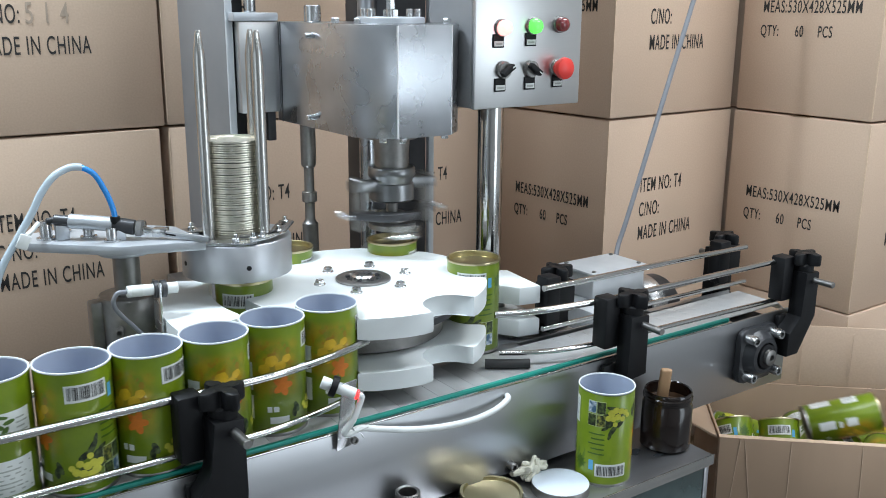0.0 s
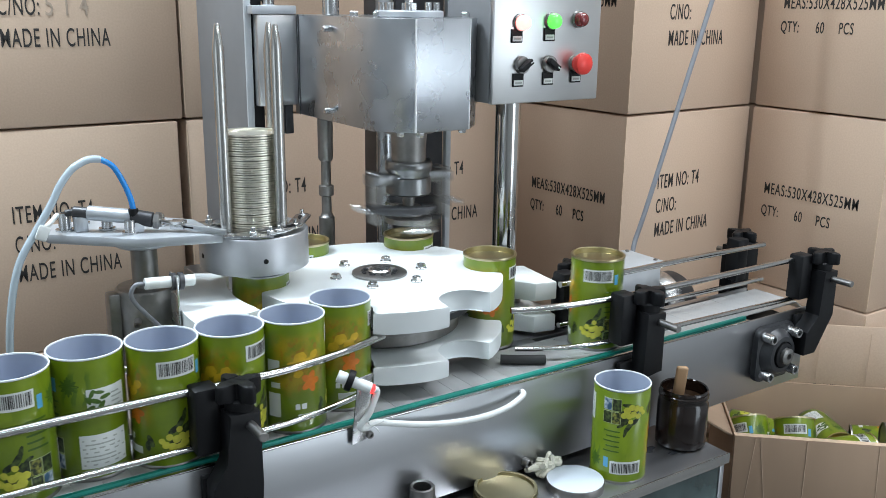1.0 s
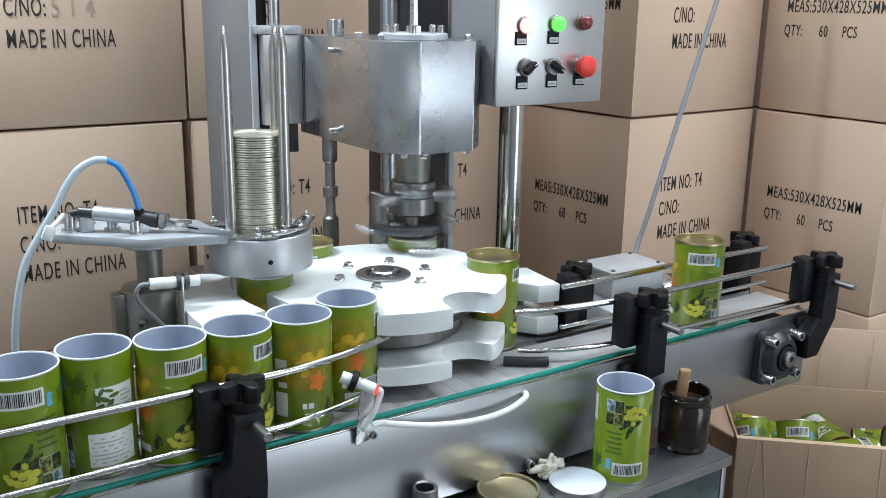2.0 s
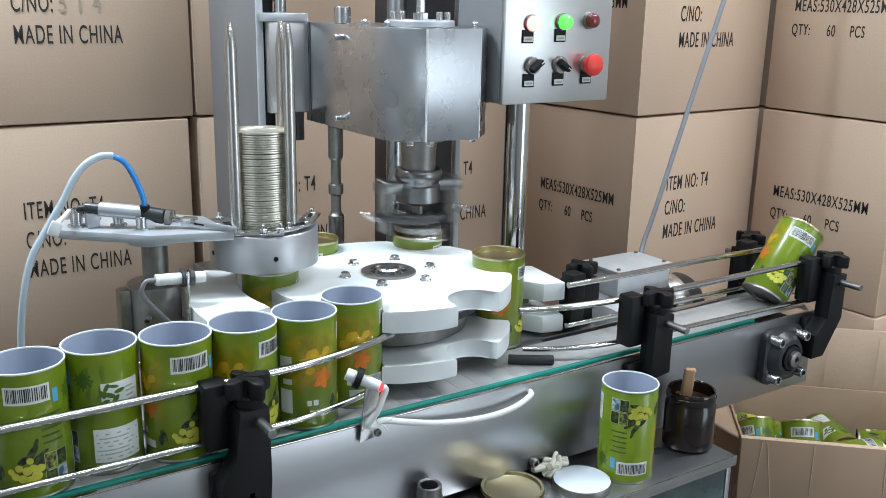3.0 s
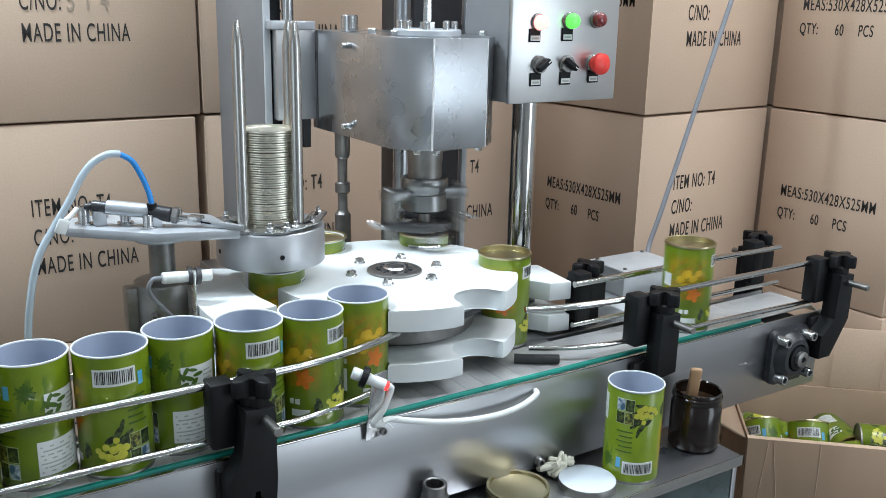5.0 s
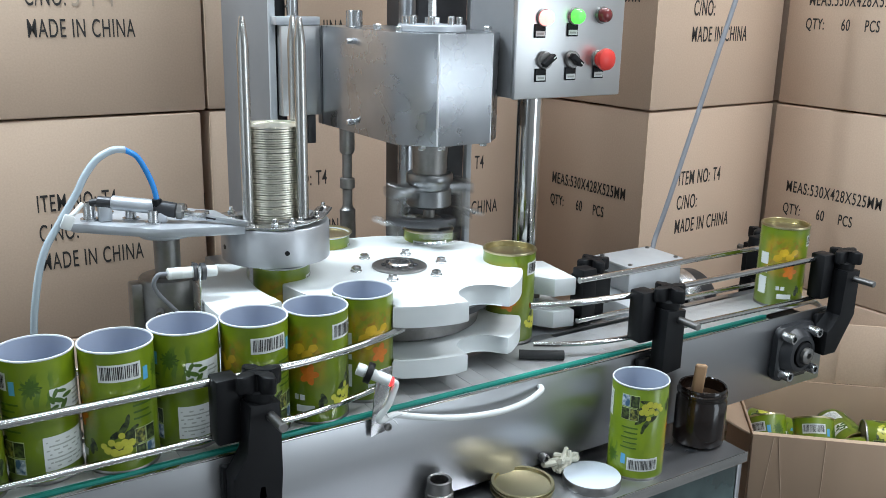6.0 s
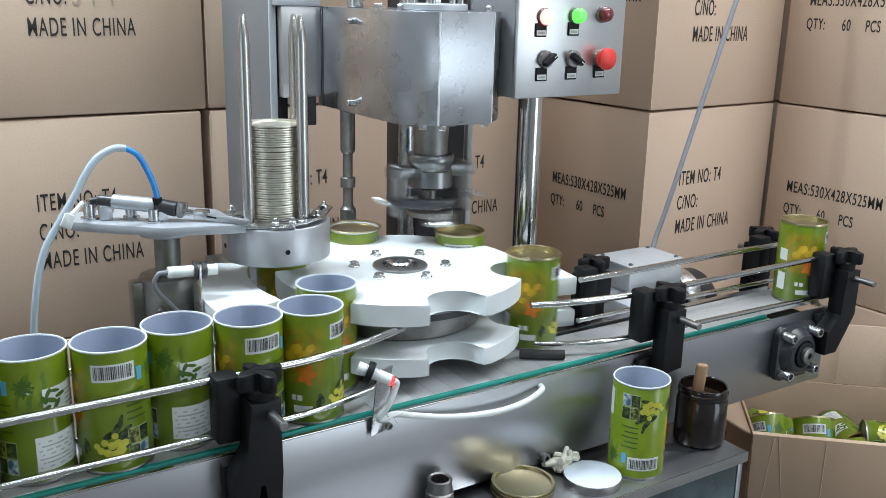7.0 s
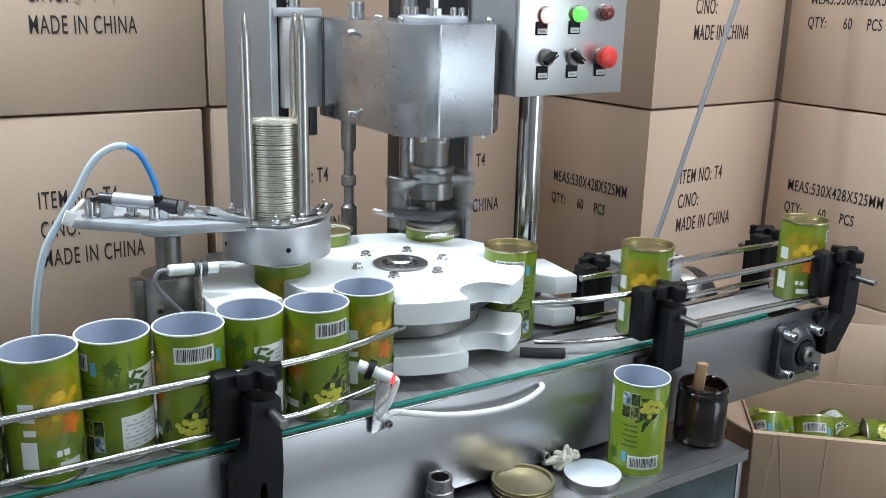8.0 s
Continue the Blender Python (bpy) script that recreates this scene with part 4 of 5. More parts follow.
# ---- seaming head ----
def seaming_head():
    ax, ay = AXIS
    h = thing("seaming_unit", pose(0, 0, 0), "grey steel seaming unit with angled nose and spinning rollers", "seaming unit")
    x0, x1, yf, yb = 0.868, 1.092, 1.461, 1.858
    out = [(x0, yb), (x0, 1.523), (0.925, yf), (1.046, yf), (x1, 1.505), (x1, yb)]
    part("housing", extrude_outline(out, 1.242, 1.450, 0.0015), "head", h, "grey machined steel housing")
    part("cover_seam", box(0.8665, 0.868, 1.833, 1.836, 1.242, 1.450), "dark", h)
    # thin pale rods draw the highlights on the nose edges
    part("bevel_edge", rod((0.925, yf + 0.0006, 1.2435), (0.925, yf + 0.0006, 1.4485), 0.0021, 0, 10), "edge", h, "bright highlight line along the housing edge")
    part("bevel_edge", rod((1.046, yf + 0.0005, 1.2435), (1.046, yf + 0.0005, 1.4485), 0.0014, 0, 10), "edge", h, "bright highlight line along the housing edge")
    part("slide_block", box(0.779, 0.8675, 1.843, 1.8665, 1.262, 1.450, 0.002), "panel", h, "bright slide block")
    part("slide_cap", box(0.767, 0.866, 1.838, 1.8665, 1.4505, 1.468, 0.002), "alu", h)
    part("slide_foot", box(0.838, 0.857, 1.847, 1.8645, 1.20, 1.262, 0.002), "dark", h)
    for z in (1.266, 1.426):
        part("stop_screw", rod((0.868, 1.680, z), (0.847, 1.680, z), 0.0060, 0.001), "steel", h, "protruding steel screw")
    for x, y, r, z in ((0.893, 1.735, 0.017, 0.034), (0.810, 1.853, 0.0125, 0.20)):
        part("top_stud", cyl(r, 1.450 if x > 0.86 else 1.468, 1.450 + z, 0.002, m=Matrix.Translation((x, y, 0))), "steel", h)
    cap = part("top_flange", lathe([(0, 1.450), (0.064, 1.450), (0.066, 1.452), (0.066, 1.461), (0.064, 1.463), (0, 1.463)], 48, m=Matrix.Translation((ax, ay, 0))), "alu", h)
    for k in range(8):
        a = 2 * math.pi * k / 8 + 0.2
        part("flange_bolt", cap_bolt(0.0065, 0.015), "steel", cap, "", pose(ax + 0.052 * math.cos(a), ay + 0.052 * math.sin(a), 1.463))
    part("shaft_nut", lathe([(0, 1.463), (0.016, 1.463), (0.016, 1.476), (0.009, 1.478), (0.008, 1.53), (0, 1.53)], 6, m=Matrix.Translation((ax, ay, 0))), "steel", cap)
    for x, y in ((0.900, 1.56), (1.075, 1.52), (0.905, 1.66)):
        part("cover_bolt", hex_bolt(0.009, 0.010), "steel", h, "", pose(x, y, 1.450))
    for x, y in ((0.915, 1.50), (0.945, 1.478), (1.05, 1.49)):
        part("under_bolt", hex_bolt(0.008, 0.010), "steel", h, "", pose(x, y, 1.242, 180))
    # spindle that does not spin visibly
    part("spindle", lathe([(0, 1.242), (0.050, 1.242), (0.050, 1.232), (0.036, 1.230), (0.034, 1.20), (0.034, 1.17), (0, 1.17)], 40, m=Matrix.Translation((ax, ay, 0))), "dull", h, "turned steel spindle")
    part("chuck", lathe([(0, 1.17), (0.012, 1.17), (0.012, 1.085), (0.026, 1.083), (0.026, 1.064), (0.047, 1.062), (0.0475, 1.052), (0, 1.052)], 40, m=Matrix.Translation((ax, ay, 0))), "dull", h, "dark seaming chuck")
    # spinning rotor with two arms and rollers
    rot = new("rotor", finish(lathe([(0.0125, 1.176), (0.044, 1.176), (0.047, 1.172), (0.047, 1.158), (0.042, 1.152), (0.041, 1.145), (0.044, 1.143), (0.045, 1.112), (0.040, 1.108), (0.014, 1.108)], 48, m=Matrix.Translation((0, 0, -1.1))), "rotor", "rotor"))
    rot.parent = h
    rot.matrix_basis = pose(ax, ay, 1.1)
    tagged(rot, "turned steel rotor carrying seaming rollers")
    for s in (0, 180):
        m = pose(0, 0, 0, 0, 0, s)
        part("roller_arm", box(0.030, 0.092, -0.018, 0.018, 0.030, 0.052, 0.004, m=m), "rotor", rot)
        part("arm_pin", cyl(0.011, -0.045, 0.058, 0.002, m=m @ Matrix.Translation((0.080, 0, 0))), "dull", rot)
        part("swing_lever", extrude_outline([(0.088, -0.016), (0.096, 0.010), (0.05, 0.066), (-0.01, 0.074), (-0.02, 0.060), (0.045, 0.045), (0.068, 0.0)], -0.022, -0.006, 0.003, m=m), "lever", rot)
        part("seam_roller", lathe([(0, -0.052), (0.020, -0.052), (0.022, -0.047), (0.018, -0.042), (0.022, -0.038), (0.022, -0.026), (0.010, -0.024), (0, -0.024)], 28, m=m @ Matrix.Translation((0.020, 0.076, 0))), "chrome", rot)
        part("lever_screw", rod((0.098, 0.0, -0.014), (0.116, -0.012, -0.014), 0.005, 0.001, bm=None), "steel", rot, "", m)
    return h, rot


HEAD, ROTOR = seaming_head()


# ---- control box on its pole ----
def control_box():
    b = thing("control_box", pose(1.100, 1.46, 1.287), "stainless push-button control box on a chrome pole", "control box")
    part("case", box(0, 0.273, 0.012, 0.16, 0, 0.30, 0.004), "greypaint", b, "dark grey case")
    part("front_plate", box(-0.001, 0.274, 0, 0.012, -0.001, 0.301, 0.0025), "panel", b, "brushed stainless front plate")
    front = lambda x, z: Matrix.Translation((x, 0, z)) @ pose(0, 0, 0, 90)
    ring = lathe([(0.0145, 0), (0.0172, 0), (0.0172, 0.004), (0.0160, 0.006), (0.0145, 0.006)], 32, closed=True)
    ring_me = finish(ring, "bezel", "dull")
    lens = lathe([(0, 0.001), (0.0146, 0.001), (0.0146, 0.014), (0.0125, 0.019), (0.007, 0.022), (0, 0.0225)], 32)
    for (x, z), mat, name in (((0.062, 0.155), "red_lens", "lit red indicator lens"), ((0.141, 0.158), "green_lens", "lit green indicator lens"), ((0.212, 0.161), "dull_red", "unlit dark red indicator lens")):
        l = part("indicator", lens.copy(), mat, b, name, front(x, z))
        part("bezel", ring_me, "dull", l)
    lens.free()
    for (x, z), ang in (((0.068, 0.074), 35), ((0.138, 0.074), -35)):
        s = part("selector_switch", lathe([(0, 0.001), (0.0172, 0.001), (0.0172, 0.007), (0.0155, 0.010), (0, 0.010)], 32), "dull", b, "black selector switch in a chrome ring", front(x, z))
        lever = box(-0.016, 0.016, -0.0055, 0.0055, 0.010, 0.024, 0.002)
        part("lever", lever, "black", s, "", pose(0, 0, 0, 0, 0, ang))
        part("pointer", box(0.008, 0.0165, -0.001, 0.001, 0.0235, 0.0246), "label", s, "white pointer line", pose(0, 0, 0, 0, 0, ang))
    e = part("stop_button", lathe([(0, 0.001), (0.015, 0.001), (0.015, 0.014), (0.020, 0.016), (0.0225, 0.021), (0.021, 0.029), (0.014, 0.033), (0, 0.034)], 36), "red_button", b, "red mushroom stop button", front(0.210, 0.074))
    part("bezel", ring_me, "dull", e)
    for (x, z), label in (((0.056, 0.129), True), ((0.138, 0.131), True), ((0.062, 0.044), True), ((0.138, 0.045), True), ((0.212, 0.047), True)):
        p = part("name_plate", box(-0.0135, 0.0135, -0.003, 0.0005, -0.012, 0.014, 0.001), "black", b, "black tag with a white strip of print", Matrix.Translation((x - 0.002, -0.0005, z)))
        part("strip", box(-0.0112, 0.0112, -0.0037, -0.003, -0.009, 0.001), "label", p)
        part("print_bar", box(-0.008, 0.008, -0.0041, -0.0037, -0.0062, -0.0025), "greyprint", p)
    part("pole", cyl(0.0265, -0.4415, 0.0, 0, 40, m=Matrix.Translation((0.105, 0.085, 0))), "chrome", b, "polished chrome pole")
    return b


control_box()


# ---- cans ----
PRINT_RISE = 1.05


def wrap(t0, t1, z0, z1, r, n=None):
    """A thin curved label patch between two angles (degrees) and heights."""
    z0, z1 = z0 * PRINT_RISE, z1 * PRINT_RISE
    n = n or max(2, int(abs(t1 - t0) / 6))
    bm = bmesh.new()
    rows = []
    for rr in (r - 0.0006, r):
        for z in (z0, z1):
            rows.append([bm.verts.new((rr * math.cos(radians(t0 + (t1 - t0) * i / n)), rr * math.sin(radians(t0 + (t1 - t0) * i / n)), z)) for i in range(n + 1)])
    a, b, c, d = rows
    for i in range(n):
        bm.faces.new((c[i], c[i + 1], d[i + 1], d[i]))
        bm.faces.new((b[i], d[i], d[i + 1], b[i + 1]))
        bm.faces.new((a[i], a[i + 1], c[i + 1], c[i]))
    return bm


def blob(tc, zc, w, h, r, lobes=0, depth=0.0, spin=0.0, n=20, bm=None):
    """A round or petalled print patch laid on the curved side; w and h in metres."""
    bm = bm or bmesh.new()
    ring = []
    for i in range(n):
        a = 2 * math.pi * i / n
        k = 1 - depth * (0.5 + 0.5 * math.cos(lobes * a)) if lobes else 1
        x, z = w / 2 * k * math.cos(a), h / 2 * k * math.sin(a)
        x, z = x * math.cos(spin) - z * math.sin(spin), x * math.sin(spin) + z * math.cos(spin)
        th = radians(tc) + x / r
        ring.append(bm.verts.new((r * math.cos(th), r * math.sin(th), zc * PRINT_RISE + z)))
    mid = bm.verts.new(((r + 0.0001) * math.cos(radians(tc)), (r + 0.0001) * math.sin(radians(tc)), zc * PRINT_RISE))
    for i in range(n):
        bm.faces.new((ring[i], ring[(i + 1) % n], mid))
    return bm


def can_body_mesh():
    """Outer paper wall with uv round the side."""
    seg, bm = 48, bmesh.new()
    uvl = bm.loops.layers.uv.new("uv")
    prof = [(CAN_R - 0.0008, 0.004), (CAN_R, 0.005), (CAN_R, CAN_H - 0.0025)]
    cols = [[bm.verts.new((r * math.cos(2 * math.pi * i / seg), r * math.sin(2 * math.pi * i / seg), z)) for i in range(seg)] for r, z in prof]
    for k in range(len(prof) - 1):
        for i in range(seg):
            j = (i + 1) % seg
            f = bm.faces.new((cols[k][i], cols[k][j], cols[k + 1][j], cols[k + 1][i]))
            for lp, (u, z) in zip(f.loops, ((i, prof[k][1]), (i + 1, prof[k][1]), (i + 1, prof[k + 1][1]), (i, prof[k + 1][1]))):
                lp[uvl].uv = (u / seg, z / CAN_H)
    return finish(bm, "body", "paper")


def can_meshes():
    out = [("body", can_body_mesh(), "paper", "")]
    out.append(("liner", finish(lathe([(CAN_R - 0.0016, CAN_H - 0.001), (CAN_R - 0.0018, 0.006), (0, 0.006)], 48), "liner", "liner"), "liner", "white inner lining, grey-blue shade coloured in"))
    out.append(("rim", finish(lathe([(CAN_R + 0.0001, CAN_H - 0.0026), (CAN_R + 0.0008, CAN_H - 0.0012), (CAN_R + 0.0004, CAN_H), (CAN_R - 0.0014, CAN_H), (CAN_R - 0.0019, CAN_H - 0.002)], 48), "rim", "rim"), "rim", "pale paper rim"))
    out.append(("base", finish(lathe([(0, 0.003), (CAN_R - 0.004, 0.003), (CAN_R - 0.003, 0.0), (CAN_R + 0.0006, 0.0), (CAN_R + 0.0008, 0.003), (CAN_R - 0.001, 0.006)], 48), "base", "dull"), "dull", "tin base"))
    R1, R2 = CAN_R + 0.0003, CAN_R + 0.0006
    # bar code panel
    out.append(("barcode_panel", finish(wrap(-33, 33, 0.127, 0.150, R1), "barcode_panel", "label"), "label", "white bar code panel"))
    bars = bmesh.new()
    rng = random.Random(8)
    a = -29.0
    while a < 29:
        w = rng.choice((0.9, 1.5, 2.2))
        src = wrap(a, a + w, 0.1305, 0.1475, R2, 2)
        tmp = bpy.data.meshes.new("tmp")
        src.to_mesh(tmp)
        src.free()
        bars.from_mesh(tmp)
        bpy.data.meshes.remove(tmp)
        a += w + rng.choice((0.9, 1.3, 2.0))
    out.append(("barcode", finish(bars, "barcode", "ink"), "ink", "black bars"))
    out.append(("blue_mark", finish(wrap(37, 47, 0.122, 0.140, R1), "blue_mark", "bluep"), "bluep", "small blue square"))
    # yellow fruit with dark leaves, below the bar code
    leaves = bmesh.new()
    for tc, zc, w, h, s in ((2, 0.055, 0.020, 0.009, 0.6), (14, 0.064, 0.026, 0.009, 1.0), (24, 0.052, 0.018, 0.018, 0.2), (4, 0.036, 0.032, 0.012, 0.2), (28, 0.040, 0.014, 0.011, 0.4),
                            (20, 0.074, 0.018, 0.006, 1.3), (-36, 0.040, 0.009, 0.020, 0.4), (-41, 0.033, 0.009, 0.016, 0.0), (14, 0.026, 0.026, 0.008, -0.2), (30, 0.062, 0.014, 0.006, 0.5)):
        blob(tc - 14, zc, w, h, R1, 0, 0, s, 10, leaves)
    out.append(("leaf_print", finish(leaves, "leaf_print", "darkp"), "darkp", "dark printed leaves"))
    fruit = bmesh.new()
    for tc, zc, d in ((-12, 0.034, 0.011), (-6, 0.045, 0.010), (-2, 0.031, 0.012), (5, 0.041, 0.012), (9, 0.029, 0.012), (14, 0.044, 0.011), (18, 0.034, 0.013), (24, 0.043, 0.011), (10, 0.054, 0.009), (-18, 0.040, 0.009)):
        blob(tc - 14, zc, d, d, R2, 0, 0, 0, 14, fruit)
    out.append(("fruit_print", finish(fruit, "fruit_print", "yellowp"), "yellowp", "yellow printed fruit"))
    # four small pictures
    for k, (tc, zc, mat) in enumerate(((25, 0.049, "photo"), (44, 0.049, "darkp"), (25, 0.026, "darkp"), (44, 0.026, "skyp"))):
        out.append(("picture_frame", finish(wrap(tc - 9.2, tc + 9.2, zc - 0.0109, zc + 0.0109, R1), "picture_frame", "palegreen"), "palegreen", "thin white frame"))
        out.append(("picture", finish(wrap(tc - 8.3, tc + 8.3, zc - 0.0100, zc + 0.0100, R2), "picture", mat), mat, "small printed picture"))
    lines = bmesh.new()
    for k in range(5):
        src = wrap(16, 50 - 6 * (k % 2), 0.072 + k * 0.009, 0.0745 + k * 0.009, R1, 4)
        tmp = bpy.data.meshes.new("tmp")
        src.to_mesh(tmp)
        src.free()
        lines.from_mesh(tmp)
        bpy.data.meshes.remove(tmp)
    out.append(("small_print", finish(lines, "small_print", "leafp"), "leafp", "lines of small dark print"))
    # pointed leaf sprig
    cl = bmesh.new()
    for s, w in ((0.0, 0.030), (0.6, 0.028), (1.2, 0.024), (-0.6, 0.028), (-1.2, 0.024), (1.57, 0.030)):
        blob(70, 0.131, w, 0.0055, R1, 0, 0, s, 12, cl)
    out.append(("leaf_sprig", finish(cl, "leaf_sprig", "leafp"), "leafp", "dark printed leaf sprig"))
    twig = bmesh.new()
    for tc, zc, w, h, sp in ((100, 0.100, 0.016, 0.007, 0.5), (108, 0.110, 0.018, 0.007, -0.4), (117, 0.103, 0.016, 0.007, 0.9), (124, 0.114, 0.016, 0.006, 0.2), (104, 0.120, 0.014, 0.006, 1.1), (115, 0.121, 0.015, 0.005, -0.2), (98, 0.112, 0.014, 0.006, 2.0)):
        blob(tc, zc, w, h, R2 + 0.0002, 0, 0, sp, 10, twig)
    out.append(("twig_print", finish(twig, "twig_print", "leafp"), "leafp", "dark green printed twig"))
    # pale text panels
    out.append(("text_panel", finish(wrap(80, 156, 0.018, 0.064, R1), "text_panel", "label"), "label", "white text panel"))
    out.append(("text_panel", finish(wrap(96, 160, 0.092, 0.126, R1), "text_panel", "label"), "label", "white picture panel"))
    tb = bmesh.new()
    for z0, z1, t0, t1 in [(0.022 + k * 0.0056, 0.0240 + k * 0.0056, 84 + 4 * (k % 2), 152 - 9 * (k % 3)) for k in range(7)] + [(0.097 + k * 0.006, 0.0990 + k * 0.006, 134, 155 - 6 * (k % 2)) for k in range(4)]:
        src = wrap(t0, t1, z0, z1, R2, 4)
        tmp = bpy.data.meshes.new("tmp")
        src.to_mesh(tmp)
        src.free()
        tb.from_mesh(tmp)
        bpy.data.meshes.remove(tmp)
    out.append(("small_print", finish(tb, "small_print", "greyprint"), "greyprint", "grey bars of small print"))
    for t0, t1, z0, z1 in ((206, 230, 0.026, 0.062), (206, 230, 0.088, 0.112), (212, 230, 0.070, 0.078), (256, 264, 0.038, 0.046), (267, 276, 0.038, 0.046), (260, 294, 0.020, 0.030)):
        mat = "label"
        out.append(("text_panel", finish(wrap(t0, t1, z0, z1, R1), "text_panel", mat), mat, "pale print block"))
    fl = bmesh.new()
    for k in range(5):
        blob(284 + 7 * math.cos(1.26 * k), 0.078 + 0.0075 * math.sin(1.26 * k), 0.020, 0.011, R1, 0, 0, 1.26 * k, 12, fl)
    out.append(("flower_print", finish(fl, "flower_print", "orangep"), "orangep", "orange printed flower"))
    yf = bmesh.new()
    for tc, zc, w in ((252, 0.104, 0.020), (266, 0.116, 0.022), (281, 0.108, 0.019), (262, 0.092, 0.016), (292, 0.118, 0.016)):
        blob(tc, zc, w, w * 0.8, R1, 5, 0.12, 0.5, 20, yf)
    out.append(("fruit_print", finish(yf, "fruit_print", "photo2"), "photo2", "amber printed fruit"))
    return out


M["palegreen"] = material("pale_green_print", (0.36, 0.42, 0.20), 0.35)
M["photo2"] = material("amber_fruit_print", (0.52, 0.33, 0.015), 0.35, grain=0.45, grain_scale=70)
CAN_PARTS = can_meshes()
CAN_LID = finish(lathe([(CAN_R - 0.0035, CAN_H - 0.0085), (CAN_R - 0.0030, CAN_H + 0.0005), (CAN_R - 0.0012, CAN_H + 0.0016), (CAN_R + 0.0010, CAN_H + 0.0012), (CAN_R + 0.0016, CAN_H - 0.0005), (CAN_R + 0.0012, CAN_H - 0.0032)], 48), "seam", "gold")
CAN_PANEL = finish(lathe([(CAN_R - 0.0033, CAN_H - 0.0080), (CAN_R - 0.006, CAN_H - 0.0088), (CAN_R - 0.010, CAN_H - 0.0080), (0, CAN_H - 0.0080)], 48), "panel", "gold")


def make_can(label, lid=False, group="cans on the conveyor", plain=False):
    c = thing("food_can", pose(0, 0, -3), label, "can", group)
    for name, me, mat, lb in (CAN_PARTS[:4] if plain else CAN_PARTS):
        p = part(name, me, mat, c, lb)
        if name in ("barcode", "small_print"):
            tagged(p, kind="stuff")
    if lid:
        l = part("lid", CAN_LID, "gold", c, "gold lacquered seamed lid")
        part("lid_panel", CAN_PANEL, "gold", l)
    return c


OPEN_CAN = "open green printed paper can with white lining"
SHUT_CAN = "green printed paper can with seamed gold lid"
YAWS = {-4: -130, -3: -46, -2: -50, -1: -127, 0: -18, 1: -23, 2: -8, 3: -52, 4: -84, 5: 159, 6: -99, 7: -178, 8: 19, 9: -60, 10: 120}
LANE = {1: 1.241, 2: 1.224, 3: 1.223, 4: 1.223, 5: 1.243, 6: 1.222, 7: 1.244, 8: 1.225, 9: 1.241, 10: 1.224}
first_open = make_can(OPEN_CAN)
first_shut = make_can(SHUT_CAN, True)
CANS = {}
for k in sorted(YAWS):
    src = first_shut if k < 0 else first_open
    CANS[k] = src if k in (-4, 0) else copy_thing(src, pose(0, 0, -3))
FALLER = copy_thing(first_shut, pose(0, 0, -3))
LOOSE = [tagged(part("tin_lid", LID_MESH, "gold", None, "", pose(*HOP, 1.09)), "gold round tin lid dropping on an open can", "tin lid") for _ in range(2)]

# ---- bench beside the conveyor and what stands on it ----
BENCH = 0.665


def bench():
    b = thing("side_cabinet", pose(0, 0, 0), "low stainless side cabinet with a dark glossy front", "cabinet")
    part("top", box(0.30, 1.346, 1.018, 1.1985, BENCH - 0.016, BENCH, 0.0015), "sheet", b, "stainless top with folded edge")
    part("front_panel", box(0.32, 1.328, 1.023, 1.032, 0.06, BENCH - 0.016, 0.002), "glassp", b, "dark glossy panel")
    part("end_panel", box(1.331, 1.343, 1.023, 1.1985, 0.0, BENCH - 0.016, 0.001), "sheet", b)
    part("edge_lip", box(0.30, 1.347, 1.0155, 1.0182, BENCH - 0.020, BENCH + 0.0015, 0.001), "chrome", b, "bright edge")
    part("back_panel", box(0.32, 1.328, 1.185, 1.1985, 0.0, BENCH - 0.016), "sheet", b)
    part("plinth", box(0.32, 1.328, 1.034, 1.18, 0.0, 0.06), "dark", b)
    # flat dark patches beside the jar
    for x, y, w in ((1.222, 1.110, 0.030), (1.262, 1.075, 0.020)):
        part("grease_smear", blob_flat(x, y, w, BENCH + 0.0004), "castdark", b, "dark patch on the cabinet top")
    return b


def blob_flat(x, y, w, z):
    rng = random.Random(int(x * 1000))
    bm = bmesh.new()
    ring = [bm.verts.new((x + w * (0.7 + rng.uniform(-0.2, 0.3)) * math.cos(a), y + 0.5 * w * (0.7 + rng.uniform(-0.2, 0.3)) * math.sin(a), z)) for a in [2 * math.pi * k / 18 for k in range(18)]]
    bm.faces.new(ring)
    return bm


bench()


def upended_can():
    """Its print stands on its head while its open end is up."""
    c = thing("food_can", pose(1.119, 1.082, BENCH, 0, 0, -119), "open green can with upside-down print, standing on the cabinet", "can", "cans on the cabinet")
    flip = pose(0, 0, CAN_H, 180)
    for name, me, mat, lb in CAN_PARTS:
        part(name, me, mat, c, lb, None if name in ("liner", "rim", "base") else flip)


upended_can()


